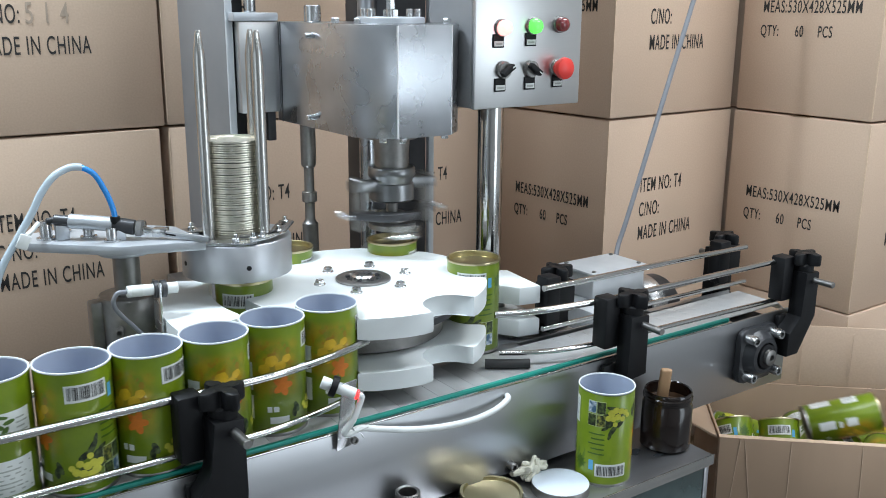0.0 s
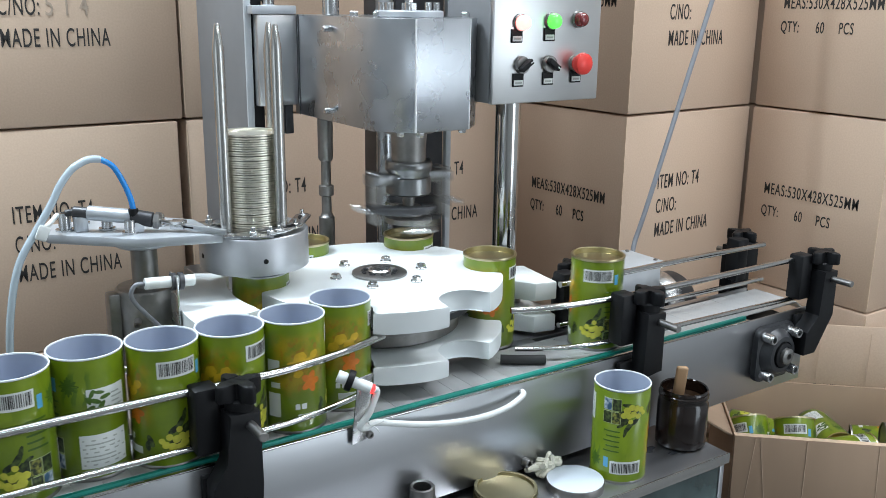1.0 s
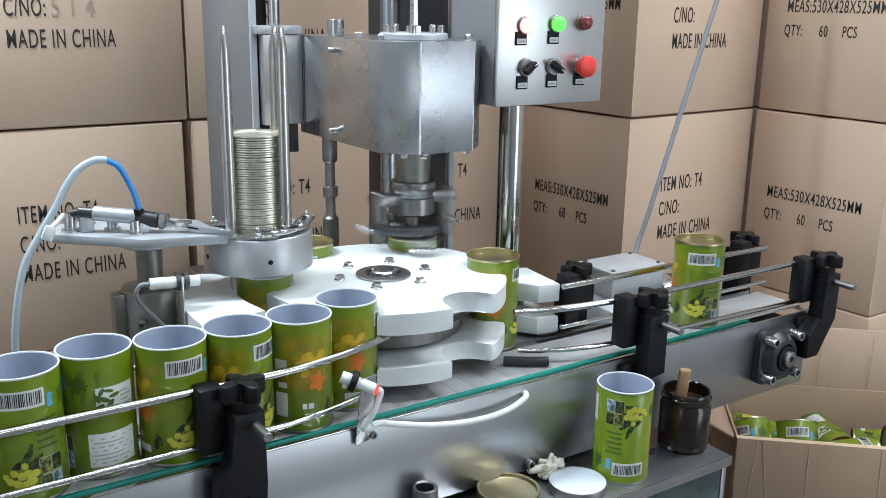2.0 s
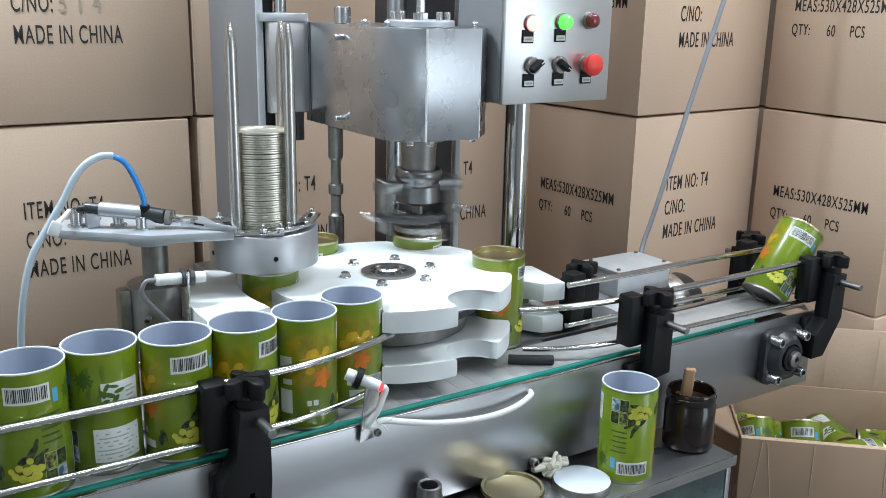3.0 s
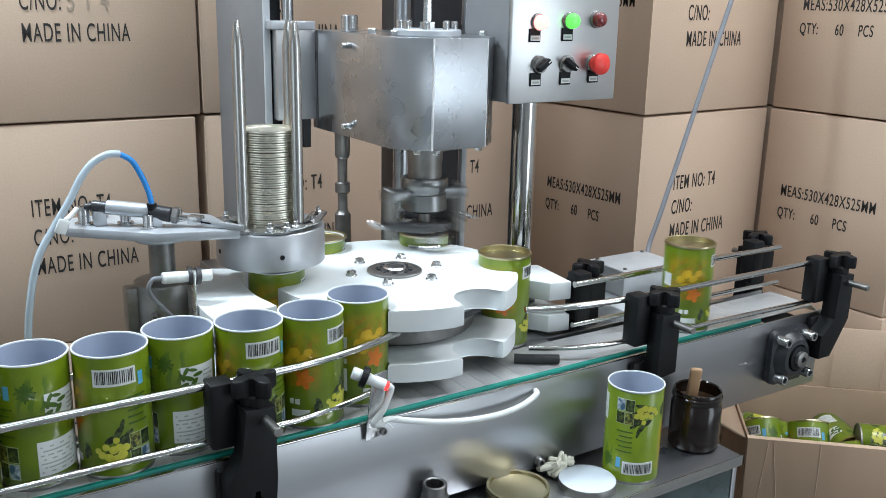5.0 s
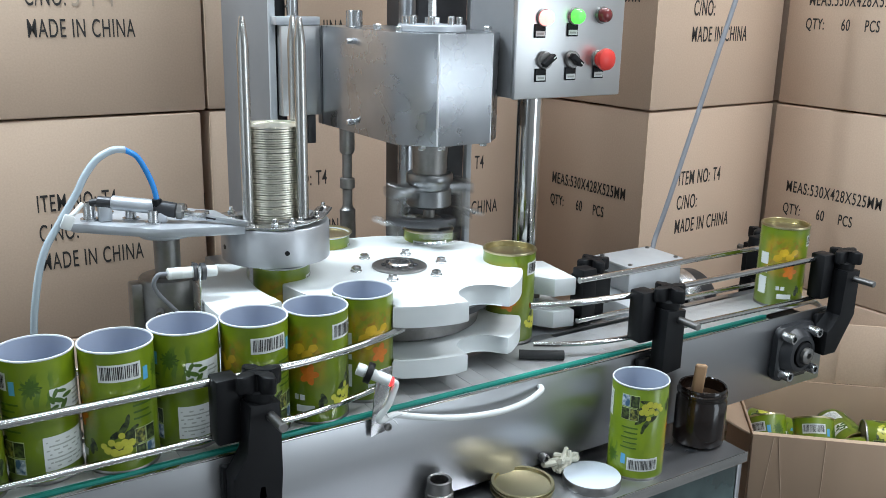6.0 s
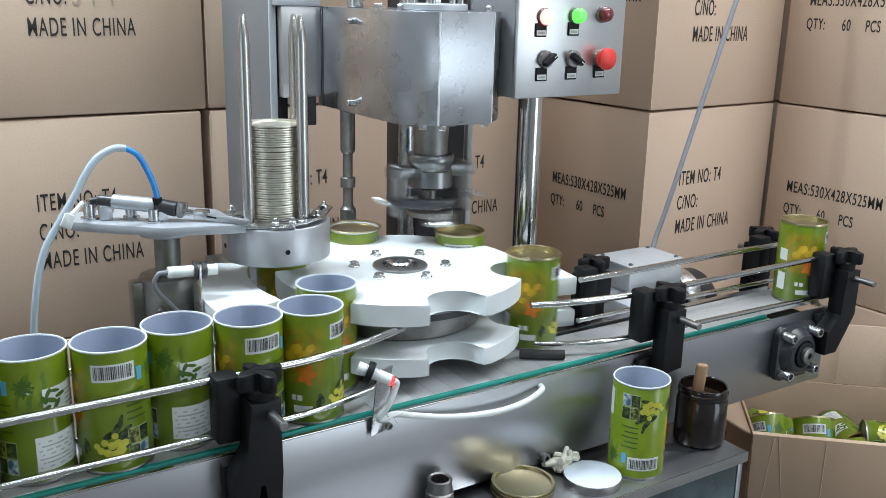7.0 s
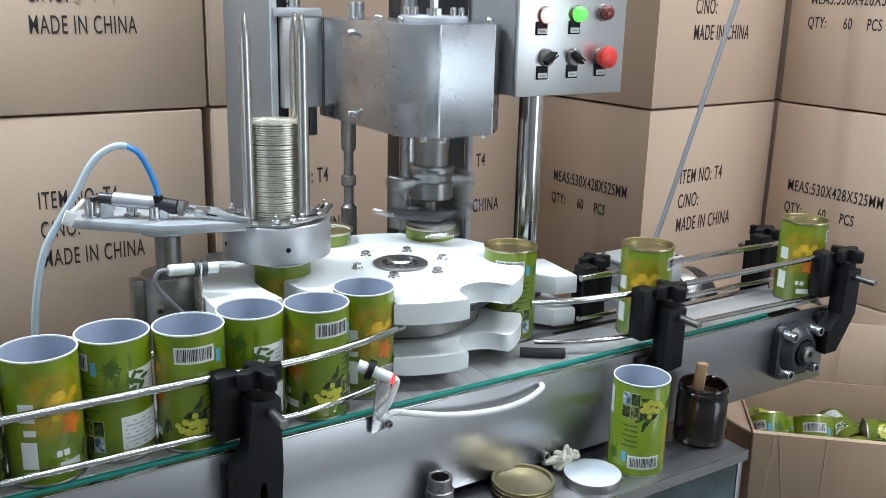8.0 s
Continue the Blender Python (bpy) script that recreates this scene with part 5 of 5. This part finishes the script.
def jar():
    j = thing("grease_jar", pose(1.302, 1.100, BENCH + 0.001) @ Matrix.Scale(0.97, 4), "dark brown glass jar of grease with a wooden stick", "jar")
    part("glass", lathe([(0, 0), (0.045, 0.0), (0.049, 0.004), (0.049, 0.088), (0.046, 0.094), (0.0465, 0.100), (0.0485, 0.102), (0.0485, 0.107), (0.0465, 0.109), (0.0465, 0.116), (0.045, 0.118), (0.043, 0.116), (0.043, 0.09), (0.045, 0.06), (0, 0.06)], 44), "brown", j, "dark brown glass")
    part("grease", lathe([(0, 0.090), (0.02, 0.092), (0.038, 0.086), (0.0425, 0.094)], 28), "paste", j, "lumpy dark grease")
    stick = box(-0.0115, 0.0115, -0.0055, 0.0055, 0, 0.090, 0.005, seg=3)
    part("stick", stick, "wood", j, "pale wooden stick", pose(-0.008, 0.010, 0.074, 8, 3, -38))


def small_things():
    t = thing("lid_tin", pose(0.889, 1.115, BENCH), "stacked gold tin lids lying on the cabinet", "tin lids")
    for k in range(3):
        part("lid", LID_MESH, "gold", t, "", pose(0.0015 * (k % 2), -0.001 * k, 0.002 + 0.0072 * k, 0.6 * (k % 2), 0, 40 * k))
    w = thing("white_lid", pose(1.016, 1.080, BENCH), "white coated round lid lying on the cabinet", "lid")
    part("skirt", lathe([(0.0480, 0.0), (0.0505, 0.0), (0.0510, 0.013), (0.0495, 0.0155)], 44), "dull", w, "tin edge")
    part("face", lathe([(0.0497, 0.0154), (0.047, 0.0165), (0.0, 0.0168)], 44), "lidwhite", w)
    p = thing("pipe_stub", pose(0.738, 1.140, BENCH), "dark steel threaded pipe stub standing up", "pipe")
    part("pipe", lathe([(0.0215, 0.0), (0.0235, 0.0), (0.0235, 0.034), (0.021, 0.036), (0.0205, 0.056), (0.0185, 0.058), (0.0150, 0.056), (0.0150, 0.0)], 32, closed=True), "dull", p)
    # crumpled rag
    rng = random.Random(3)
    r = thing("cotton_rag", pose(0.992, 1.138, BENCH), "crumpled knotted pale cotton rag", "rag")
    for k in range(3):
        pts = []
        for i in range(9):
            pts.append((rng.uniform(-0.03, 0.034), rng.uniform(-0.012, 0.014), 0.006 + abs(rng.gauss(0.010, 0.009)) + 0.0006 * i))
        part("fold", tube(pts, 0.0058 - k * 0.0006, 8, 6), "cloth", r)
    s = thing("side_screw", pose(0.965, 1.1578, 0.694, 90), "socket screw in the stainless skirt", "screw")
    part("head", cap_bolt(0.0085, 0.014), "dull", s)


jar()
small_things()


# ---- sensors and cables ----
def sensors():
    s = thing("photo_sensor", pose(0, 0, 0), "white barrel photo sensor on a bracket with white cable", "sensor")
    a, b = Vector((0.604, 1.150, 0.936)), Vector((0.638, 1.127, 0.920))
    d = (b - a).normalized()
    part("barrel", rod(a, b, 0.0088, 0.001), "cable_white", s, "white plastic barrel")
    part("front_nut", rod(a + d * 0.005, a + d * 0.015, 0.0165, 0.001, 12), "black", s, "black ring nut")
    part("front_cap", rod(a - d * 0.010, a + d * 0.004, 0.0095, 0.001), "cable_white", s)
    part("lamp_ring", rod(b, b + d * 0.004, 0.0075, 0.001), "red_led", s, "glowing red ring")
    part("cable", tube([b + d * 0.004, b + Vector((0.008, -0.003, -0.005)), (0.642, 1.124, 0.903), (0.632, 1.124, 0.882), (0.620, 1.130, 0.862), (0.630, 1.134, 0.855), (0.650, 1.136, 0.858), (0.685, 1.134, 0.848), (0.74, 1.132, 0.833), (0.80, 1.132, 0.822), (0.86, 1.134, 0.817), (0.91, 1.138, 0.820), (0.945, 1.145, 0.829), (0.952, 1.157, 0.831)], 0.0052, 12, 8), "cable_white", s, "white cable")
    for k, (dx, dz) in enumerate(((0.012, -0.012), (0.020, 0.004), (-0.008, 0.012))):
        part("cable_tie_tail", tube([(0.640, 1.132, 0.857), (0.640 + dx * 0.6, 1.130, 0.857 + dz * 0.4), (0.640 + dx, 1.128, 0.857 + dz)], 0.0011, 6, 4), "cable_white", s, "thin white tie end")
    part("bracket", box(-0.015, 0.015, -0.0012, 0.0012, -0.028, 0.088, 0.001), "steel", s, "bent bracket plate", pose(0.632, 1.151, 0.850, 8, 0, 12))
    part("bracket_screw", cap_bolt(0.006, 0.006), "dull", s, "", pose(0.644, 1.146, 0.836, 90))
    t = thing("photo_sensor", pose(0, 0, 0), "grey barrel sensor with black nuts clamped beside the post", "sensor")
    a, b = Vector((0.392, 1.405, 1.050)), Vector((0.470, 1.400, 1.046))
    d = (b - a).normalized()
    part("barrel", rod(a, b, 0.0092, 0.001), "cable_white", t, "pale grey barrel")
    part("name_strip", rod(a + d * 0.006, a + d * 0.022, 0.0094), "label", t)
    for k in (0.040, 0.052):
        part("nut", rod(a + d * k, a + d * (k + 0.008), 0.0145, 0.001, 12), "dark", t, "dark ring nut")
    part("cable", tube([a, (0.378, 1.405, 1.050), (0.371, 1.407, 1.036), (0.378, 1.41, 1.018), (0.40, 1.41, 0.99), (0.43, 1.41, 0.95), (0.45, 1.41, 0.90), (0.455, 1.42, 0.8475)], 0.0035), "cable_grey", t, "thin grey cable")
    part("holder", box(0.436, 0.440, 1.385, 1.42, 0.8475, 1.06, 0.001), "steel", t)


sensors()


# ---- drive motor behind the conveyor ----
def motor():
    g = thing("gear_motor", pose(1.47, 1.45, 0.80), "grey gear motor with a finned round housing behind the conveyor", "motor")
    part("terminal_box", box(-0.075, 0.085, -0.04, 0.07, 0.055, 0.108, 0.004), "lightgrey", g, "grey terminal box")
    part("box_lid", box(-0.079, 0.089, -0.044, 0.074, 0.108, 0.117, 0.003), "lightgrey", g, "grey lid")
    for sx, sy in ((-0.065, -0.03), (0.075, -0.03), (0.075, 0.06), (-0.065, 0.06)):
        part("lid_screw", cap_bolt(0.005, 0.003), "dull", g, "", pose(sx, sy, 0.117))
    part("gear_case", box(-0.13, -0.045, -0.10, 0.06, -0.09, 0.055, 0.010), "lightgrey", g, "white-grey gear case")
    body = bmesh.new()
    m = pose(-0.05, 0.02, -0.02, 0, 90, 0)
    cyl(0.048, 0, 0.20, 0.004, 48, body, m)
    for k in range(36):
        a = 2 * math.pi * k / 36
        box(0.046, 0.060, -0.0015, 0.0015, 0.02, 0.158, bm=body, m=m @ pose(0, 0, 0, 0, 0, math.degrees(a)))
    part("finned_body", body, "lightgrey", g)
    part("end_ring", lathe([(0.074, 0.160), (0.084, 0.157), (0.088, 0.162), (0.088, 0.200), (0.080, 0.206), (0.06, 0.207)], 48, m=m), "steel", g, "bright end ring")
    part("end_face", lathe([(0.047, 0.172), (0.075, 0.170), (0.075, 0.160)], 48, m=m), "castdark", g, "dark recessed face")
    part("fan_cover", lathe([(0.0, 0.262), (0.05, 0.262), (0.074, 0.255), (0.079, 0.245), (0.079, 0.207)], 48, m=m), "castdark", g, "dark fan cover")
    part("mount", box(-0.12, -0.03, -0.128, -0.10, -0.10, 0.02, 0.003), "lightgrey", g)
    part("foot", box(-0.04, 0.15, -0.126, 0.07, -0.094, -0.084, 0.003), "dark", g)
    part("foot_leg", box(0.0, 0.10, -0.02, 0.05, -0.80, -0.094, 0.003), "dark", g)
    return g


motor()
cable = thing("power_conduit", pose(0, 0, 0), "straight grey flexible conduit rising from the motor to the ceiling", "conduit")
part("conduit", tube([(1.58, 1.525, 0.84), (1.625, 1.57, 0.85), (1.660, 1.60, 0.90), (1.70, 1.60, 1.005), (1.869, 1.60, 1.479), (2.20, 1.60, 2.40), (2.52, 1.60, CEILING_Z)], 0.0062, 14, 10), "cable_grey", cable)


# ---- open receiving carton with finished cans ----
BX, BY, BTURN = 1.757, 1.320, -42.0
BL, BW, BTOP = 0.56, 0.36, 0.47


def receiving_carton():
    b = thing("open_carton", pose(BX, BY, 0, 0, 0, BTURN), "open brown carton with raised flaps, full of finished cans", "carton")
    t = 0.006
    # inner walls and two flaps use the board with shade in its colour
    part("near_wall", box(0, BL, 0, t, 0.0, BTOP, 0.0015), "carton", b)
    part("far_wall", box(0, BL, BW - t, BW, 0.0, BTOP, 0.0015), "carton_in_shade", b)
    part("left_wall", box(0, t, t, BW - t, 0.0, BTOP, 0.0015), "carton_in_shade", b)
    part("right_wall", box(BL - t, BL, t, BW - t, 0.0, BTOP, 0.0015), "carton_in_shade", b)
    part("bottom", box(t, BL - t, t, BW - t, 0.0, t), "carton_in_shade", b)
    part("far_flap", box(0, BL, -0.003, 0.003, 0, 0.17, 0.0015), "carton", b, "raised pale flap", pose(0, BW + 0.002, BTOP, -3))
    part("left_flap", box(-0.003, 0.003, 0.01, BW - 0.01, 0, 0.17, 0.0015), "carton_in_shade", b, "raised flap", pose(-0.002, 0, BTOP - 0.01, 0, -62, 0))
    part("near_flap", box(0.0, BL, -0.003, 0.003, -0.22, 0, 0.0015), "carton_in_shade", b, "flap folded down outside", pose(0, -0.008, BTOP + 0.001, -4))
    part("rim_edge", box(0.0, BL, -0.0105, 0.0062, BTOP, BTOP + 0.0012), "carton_edge", b, "pale cut edge")
    for x, k in ((0.05, 0.2), (0.06, -0.25), (0.17, 0.02), (0.335, -0.03)):
        part("crease", box(-0.0008, 0.0008, -0.0112, -0.0102, -0.19, -0.004, 0), "carton", b, "", pose(x, -0.0015, BTOP, -4, math.degrees(k) * 0.5, 0))
    for x in (0.15, 0.27, 0.40):
        part("crease", box(x, x + 0.0016, BW - 0.0046, BW - 0.0030, BTOP + 0.01, BTOP + 0.155), "carton", b)
    return b


receiving_carton()


def pile():
    rng = random.Random(11)
    base = pose(BX, BY, 0, 0, 0, BTURN)
    plain = make_can("green printed paper can lying in the carton", True, "cans in the carton", True)
    used = False
    for layer in range(3):
        for i in range(5):
            for j in range(1):
                m = base @ pose(0.065 + i * 0.107, 0.035 + 0.06 * (layer % 2) + j * 0.20, 0.060 + layer * 0.1045, -90, 0, 0)
                if used:
                    copy_thing(plain, m)
                else:
                    plain.matrix_basis, used = m, True
    for x, y, z, tilt, turn, yaw in ((0.066, 0.080, 0.384, -38, 14, -150), (0.172, 0.080, 0.388, -34, 4, -106), (0.285, 0.12, 0.372, 85, 105, 90), (0.415, 0.12, 0.350, 78, 150, 200),
                                     (0.12, 0.26, 0.352, 88, 60, 90), (0.29, 0.27, 0.352, 86, 10, 10), (0.44, 0.25, 0.352, 84, 80, 160)):
        c = copy_thing(first_shut, base @ Matrix.Translation((x, y, z)) @ pose(0, 0, 0, 0, 0, turn) @ pose(0, 0, 0, tilt, 0, 0) @ pose(0, 0, -CAN_H / 2, 0, 0, yaw))
        tagged(c, "green printed can with gold lid lying in the open carton", "can", "cans in the carton")


pile()


# ---- conveyor chain plates (pieces, last) ----
def chain():
    c = thing("slat_chain", pose(0, 0, 0), "grey steel slat chain running along the conveyor", "chain")
    me = finish(box(-0.0188, 0.0188, -0.0565, 0.054, -0.003, 0.0, 0.0003, seg=1), "slat", "slat")
    for i in range(62):
        part("slat", me, "slat", c, "", pose(-0.60 + i * 0.0381, 1.2395, TOP - 0.0004))
    part("slat", me, "slat", c, "", pose(1.757, 1.2395, TOP - 0.010, 0, 35, 0))
    part("transfer_plate", box(1.46, 1.60, 1.300, 1.316, 0.846, 0.8495, 0.001), "sheet", c)


M["slat"] = material("worn_slat_steel", (0.47, 0.47, 0.47), 0.40, 0.45, grain=0.12, grain_scale=30, stretch=(4, 0.3, 1), stain=0.2, stain_scale=9, rough_var=0.08)
chain()


# ---- what moves ----
INDEX = (-0.02, 3.36, 6.75)      # the star wheel begins to turn
STROKE = (0.0, 3.4, 6.8)         # the seaming unit begins its stroke


def eased(u):
    u = min(1, max(0, u))
    return u * u * (3 - 2 * u)


def wheel_turns(t):
    """Sixths of a turn that the star wheel has made."""
    us = [min(1, max(0, (t - t0 - 0.02) / 0.68)) for t0 in INDEX]
    return sum(0.5 * (u + eased(u)) for u in us)


def queue_step(t):
    """Places that the waiting cans have moved up."""
    xs = (0, 0.1, 0.2, 0.35, 0.5, 0.7, 1.0, 1.1, 1.25)
    ys = (0, -0.14, -0.14, 0.0, 0.28, 0.49, 0.94, 0.99, 1.0)
    return sum(float(np.interp(t - t0, xs, ys)) for t0 in INDEX)


def exit_path(s):
    """Place of a can s seconds after the wheel began to carry it out."""
    xs = (0, 0.1, 0.2, 0.3, 0.4, 0.5, 0.6, 0.7, 1.0, 1.5, 2.5, 2.7)
    px = (0, 0.006, 0.016, 0.024, 0.038, 0.058, 0.078, 0.106, 0.187, 0.322, 0.584, 0.640)
    py = (0, -0.012, -0.050, -0.092, -0.101, -0.104, -0.107, -0.111, -0.114, -0.116, -0.120, -0.121)
    x0, y0 = on_wheel(PHASE)
    return x0 + float(np.interp(s, xs, px)), y0 + float(np.interp(s, xs, py))


def can_place(k, t):
    s = wheel_turns(t) - k
    if k >= 1 and s < 0.001 + (1e-9 if t else 0) and queue_step(t) - k < 0:
        q = k - queue_step(t)
        sx, sy = on_wheel(PHASE - 120)
        f = eased(min(1, max(0, q)))
        return sx - 0.0985 * q, sy + (LANE[k] - sy) * f
    if s <= 0:
        return on_wheel(PHASE - 120)
    if s <= 4.0001:
        return on_wheel(PHASE - 120 - 60 * s)
    return None


def motions():
    step = 1 / 30
    # star wheel
    rows = [(0.0, pose(WX, WY, TOP))]
    for t0 in INDEX:
        for i in range(0, 16):
            t = t0 + i * 0.05
            if 0 < t < 8.0:
                rows.append((t, pose(WX, WY, TOP, 0, 0, -60 * wheel_turns(t))))
    rows.append((8.0, pose(WX, WY, TOP, 0, 0, -60 * wheel_turns(8.0))))
    walk(WHEEL, rows)

    # head: down on the can, dwell, up again
    rows = [(0.0, pose(0, 0, -0.001))]
    for t0 in STROKE:
        for s, z in ((0.5, 0.0), (1.0, 0.0), (1.1, -0.005), (1.2, -0.026), (1.3, -0.034), (1.5, -0.037), (2.0, -0.037), (2.6, -0.037), (2.8, -0.031), (3.0, -0.018), (3.1, -0.011), (3.2, -0.004), (3.35, 0.0)):
            if 0 < t0 + s < 8.0:
                rows.append((t0 + s, pose(0, 0, z)))
    rows.append((8.0, pose(0, 0, -0.026)))
    walk(HEAD, rows)
    ax, ay = AXIS
    walk(ROTOR, [(i * step, pose(ax, ay, 1.1, 0, 0, -78 * i)) for i in range(241)])

    # cans in the queue and on the wheel
    times = [i * 0.1 for i in range(81)]
    for k, can in CANS.items():
        yaw = lambda t: YAWS[k] + (54 * eased((t - 6.8) / 1.1) if k == 3 else 0)
        rows = []
        for t in times:
            p = can_place(k, t)
            if p is None:
                break
            rows.append((t, pose(*p, TOP, 0, 0, yaw(t))))
        t_out = {-4: 0.08, -3: 3.38, -2: 6.80}.get(k)
        if t_out is not None:
            rows = [r for r in rows if r[0] < t_out + 0.01]
            s = 0.1
            while True:
                t = t_out + s
                x, y = exit_path(s)
                if t > 8.0 or (k == -4 and s > 2.45) or (k == -3 and x > 1.655):
                    break
                rows.append((t, pose(x, y, TOP, 0, 0, yaw(t))))
                s += 0.1
            if k == -3:
                rows = [r for r in rows if r[0] < 4.35]
                for t, x in ((4.5, 1.245), (4.75, 1.317), (5.0, 1.391), (5.5, 1.531), (5.8, 1.614), (5.9, 1.639), (6.0, 1.660), (6.2, 1.690), (6.5, 1.716), (6.8, 1.718), (8.0, 1.718)):
                    rows.append((t, pose(x, 1.233 - 0.020 * (x - 1.245), TOP, 0, 0, yaw(t))))
            elif k == -4:
                rows += [(t, m) for t, m in fall_rows(0.0, YAWS[k])]
            if rows[-1][0] < 7.999:
                rows.append((8.0, rows[-1][1]))
            rows = [r for i, r in enumerate(rows) if i == 0 or r[0] > rows[i - 1][0] + 0.02]
            if rows[-1][0] < 7.999:
                rows.append((8.0, rows[-1][1]))
        walk(can, rows)
    # the can before, already dropping
    early = [(t, fall_pose(*row, 40)) for t, *row in ((0.0, 2.078, 1.200, 0.478, 74, 42), (0.1, 2.140, 1.160, 0.455, 80, 45), (0.25, 2.215, 1.105, 0.425, 88, 45), (0.6, 2.215, 1.105, 0.410, 88, 45))]
    walk(FALLER, early + [(8.0, early[-1][1])])

    # lids laid on the cans under the feeder
    for lid, k, t0 in ((LOOSE[0], 0, 2.4), (LOOSE[1], 1, 5.8)):
        rows = [(0.0, pose(*HOP, 1.088)), (t0, pose(*HOP, 1.088)), (t0 + 0.25, pose(*HOP, TOP + CAN_H - 0.0040))]
        for t in times:
            if t > t0 + 0.5:
                rows.append((t, pose(*can_place(k, t), TOP + CAN_H - 0.0040, 0, 0, -60 * (wheel_turns(t) - k - 1))))
        walk(lid, rows)


def fall_rows(shift, yaw):
    """The finished can tips over the end roller and drops into the carton: centre and lean, time by time."""
    out = []
    for t, x, y, z, lean, turn in (
            (2.60, 1.605, 1.235, 0.9370, 4, 0), (2.80, 1.680, 1.232, 0.9430, 20, 0), (2.90, 1.692, 1.230, 0.9440, 27, 0), (3.00, 1.706, 1.226, 0.9420, 38, 0), (3.10, 1.748, 1.224, 0.921, 62, 2),
            (3.20, 1.825, 1.222, 0.835, 88, 6), (3.30, 1.912, 1.220, 0.709, 98, 10), (3.40, 1.962, 1.220, 0.540, 76, 25), (3.50, 2.042, 1.215, 0.498, 62, 38), (3.60, 2.120, 1.190, 0.462, 80, 45), (3.75, 2.140, 1.185, 0.430, 86, 45), (3.95, 2.150, 1.175, 0.408, 88, 45)):
        out.append((t + shift, fall_pose(x, y, z, lean, turn, yaw)))
    return out


def fall_pose(x, y, z, lean, turn, yaw):
    return Matrix.Translation((x, y, z)) @ pose(0, 0, 0, 0, 0, -turn) @ pose(0, 0, 0, 0, lean, 0) @ pose(0, 0, -CAN_H / 2, 0, 0, yaw)


motions()
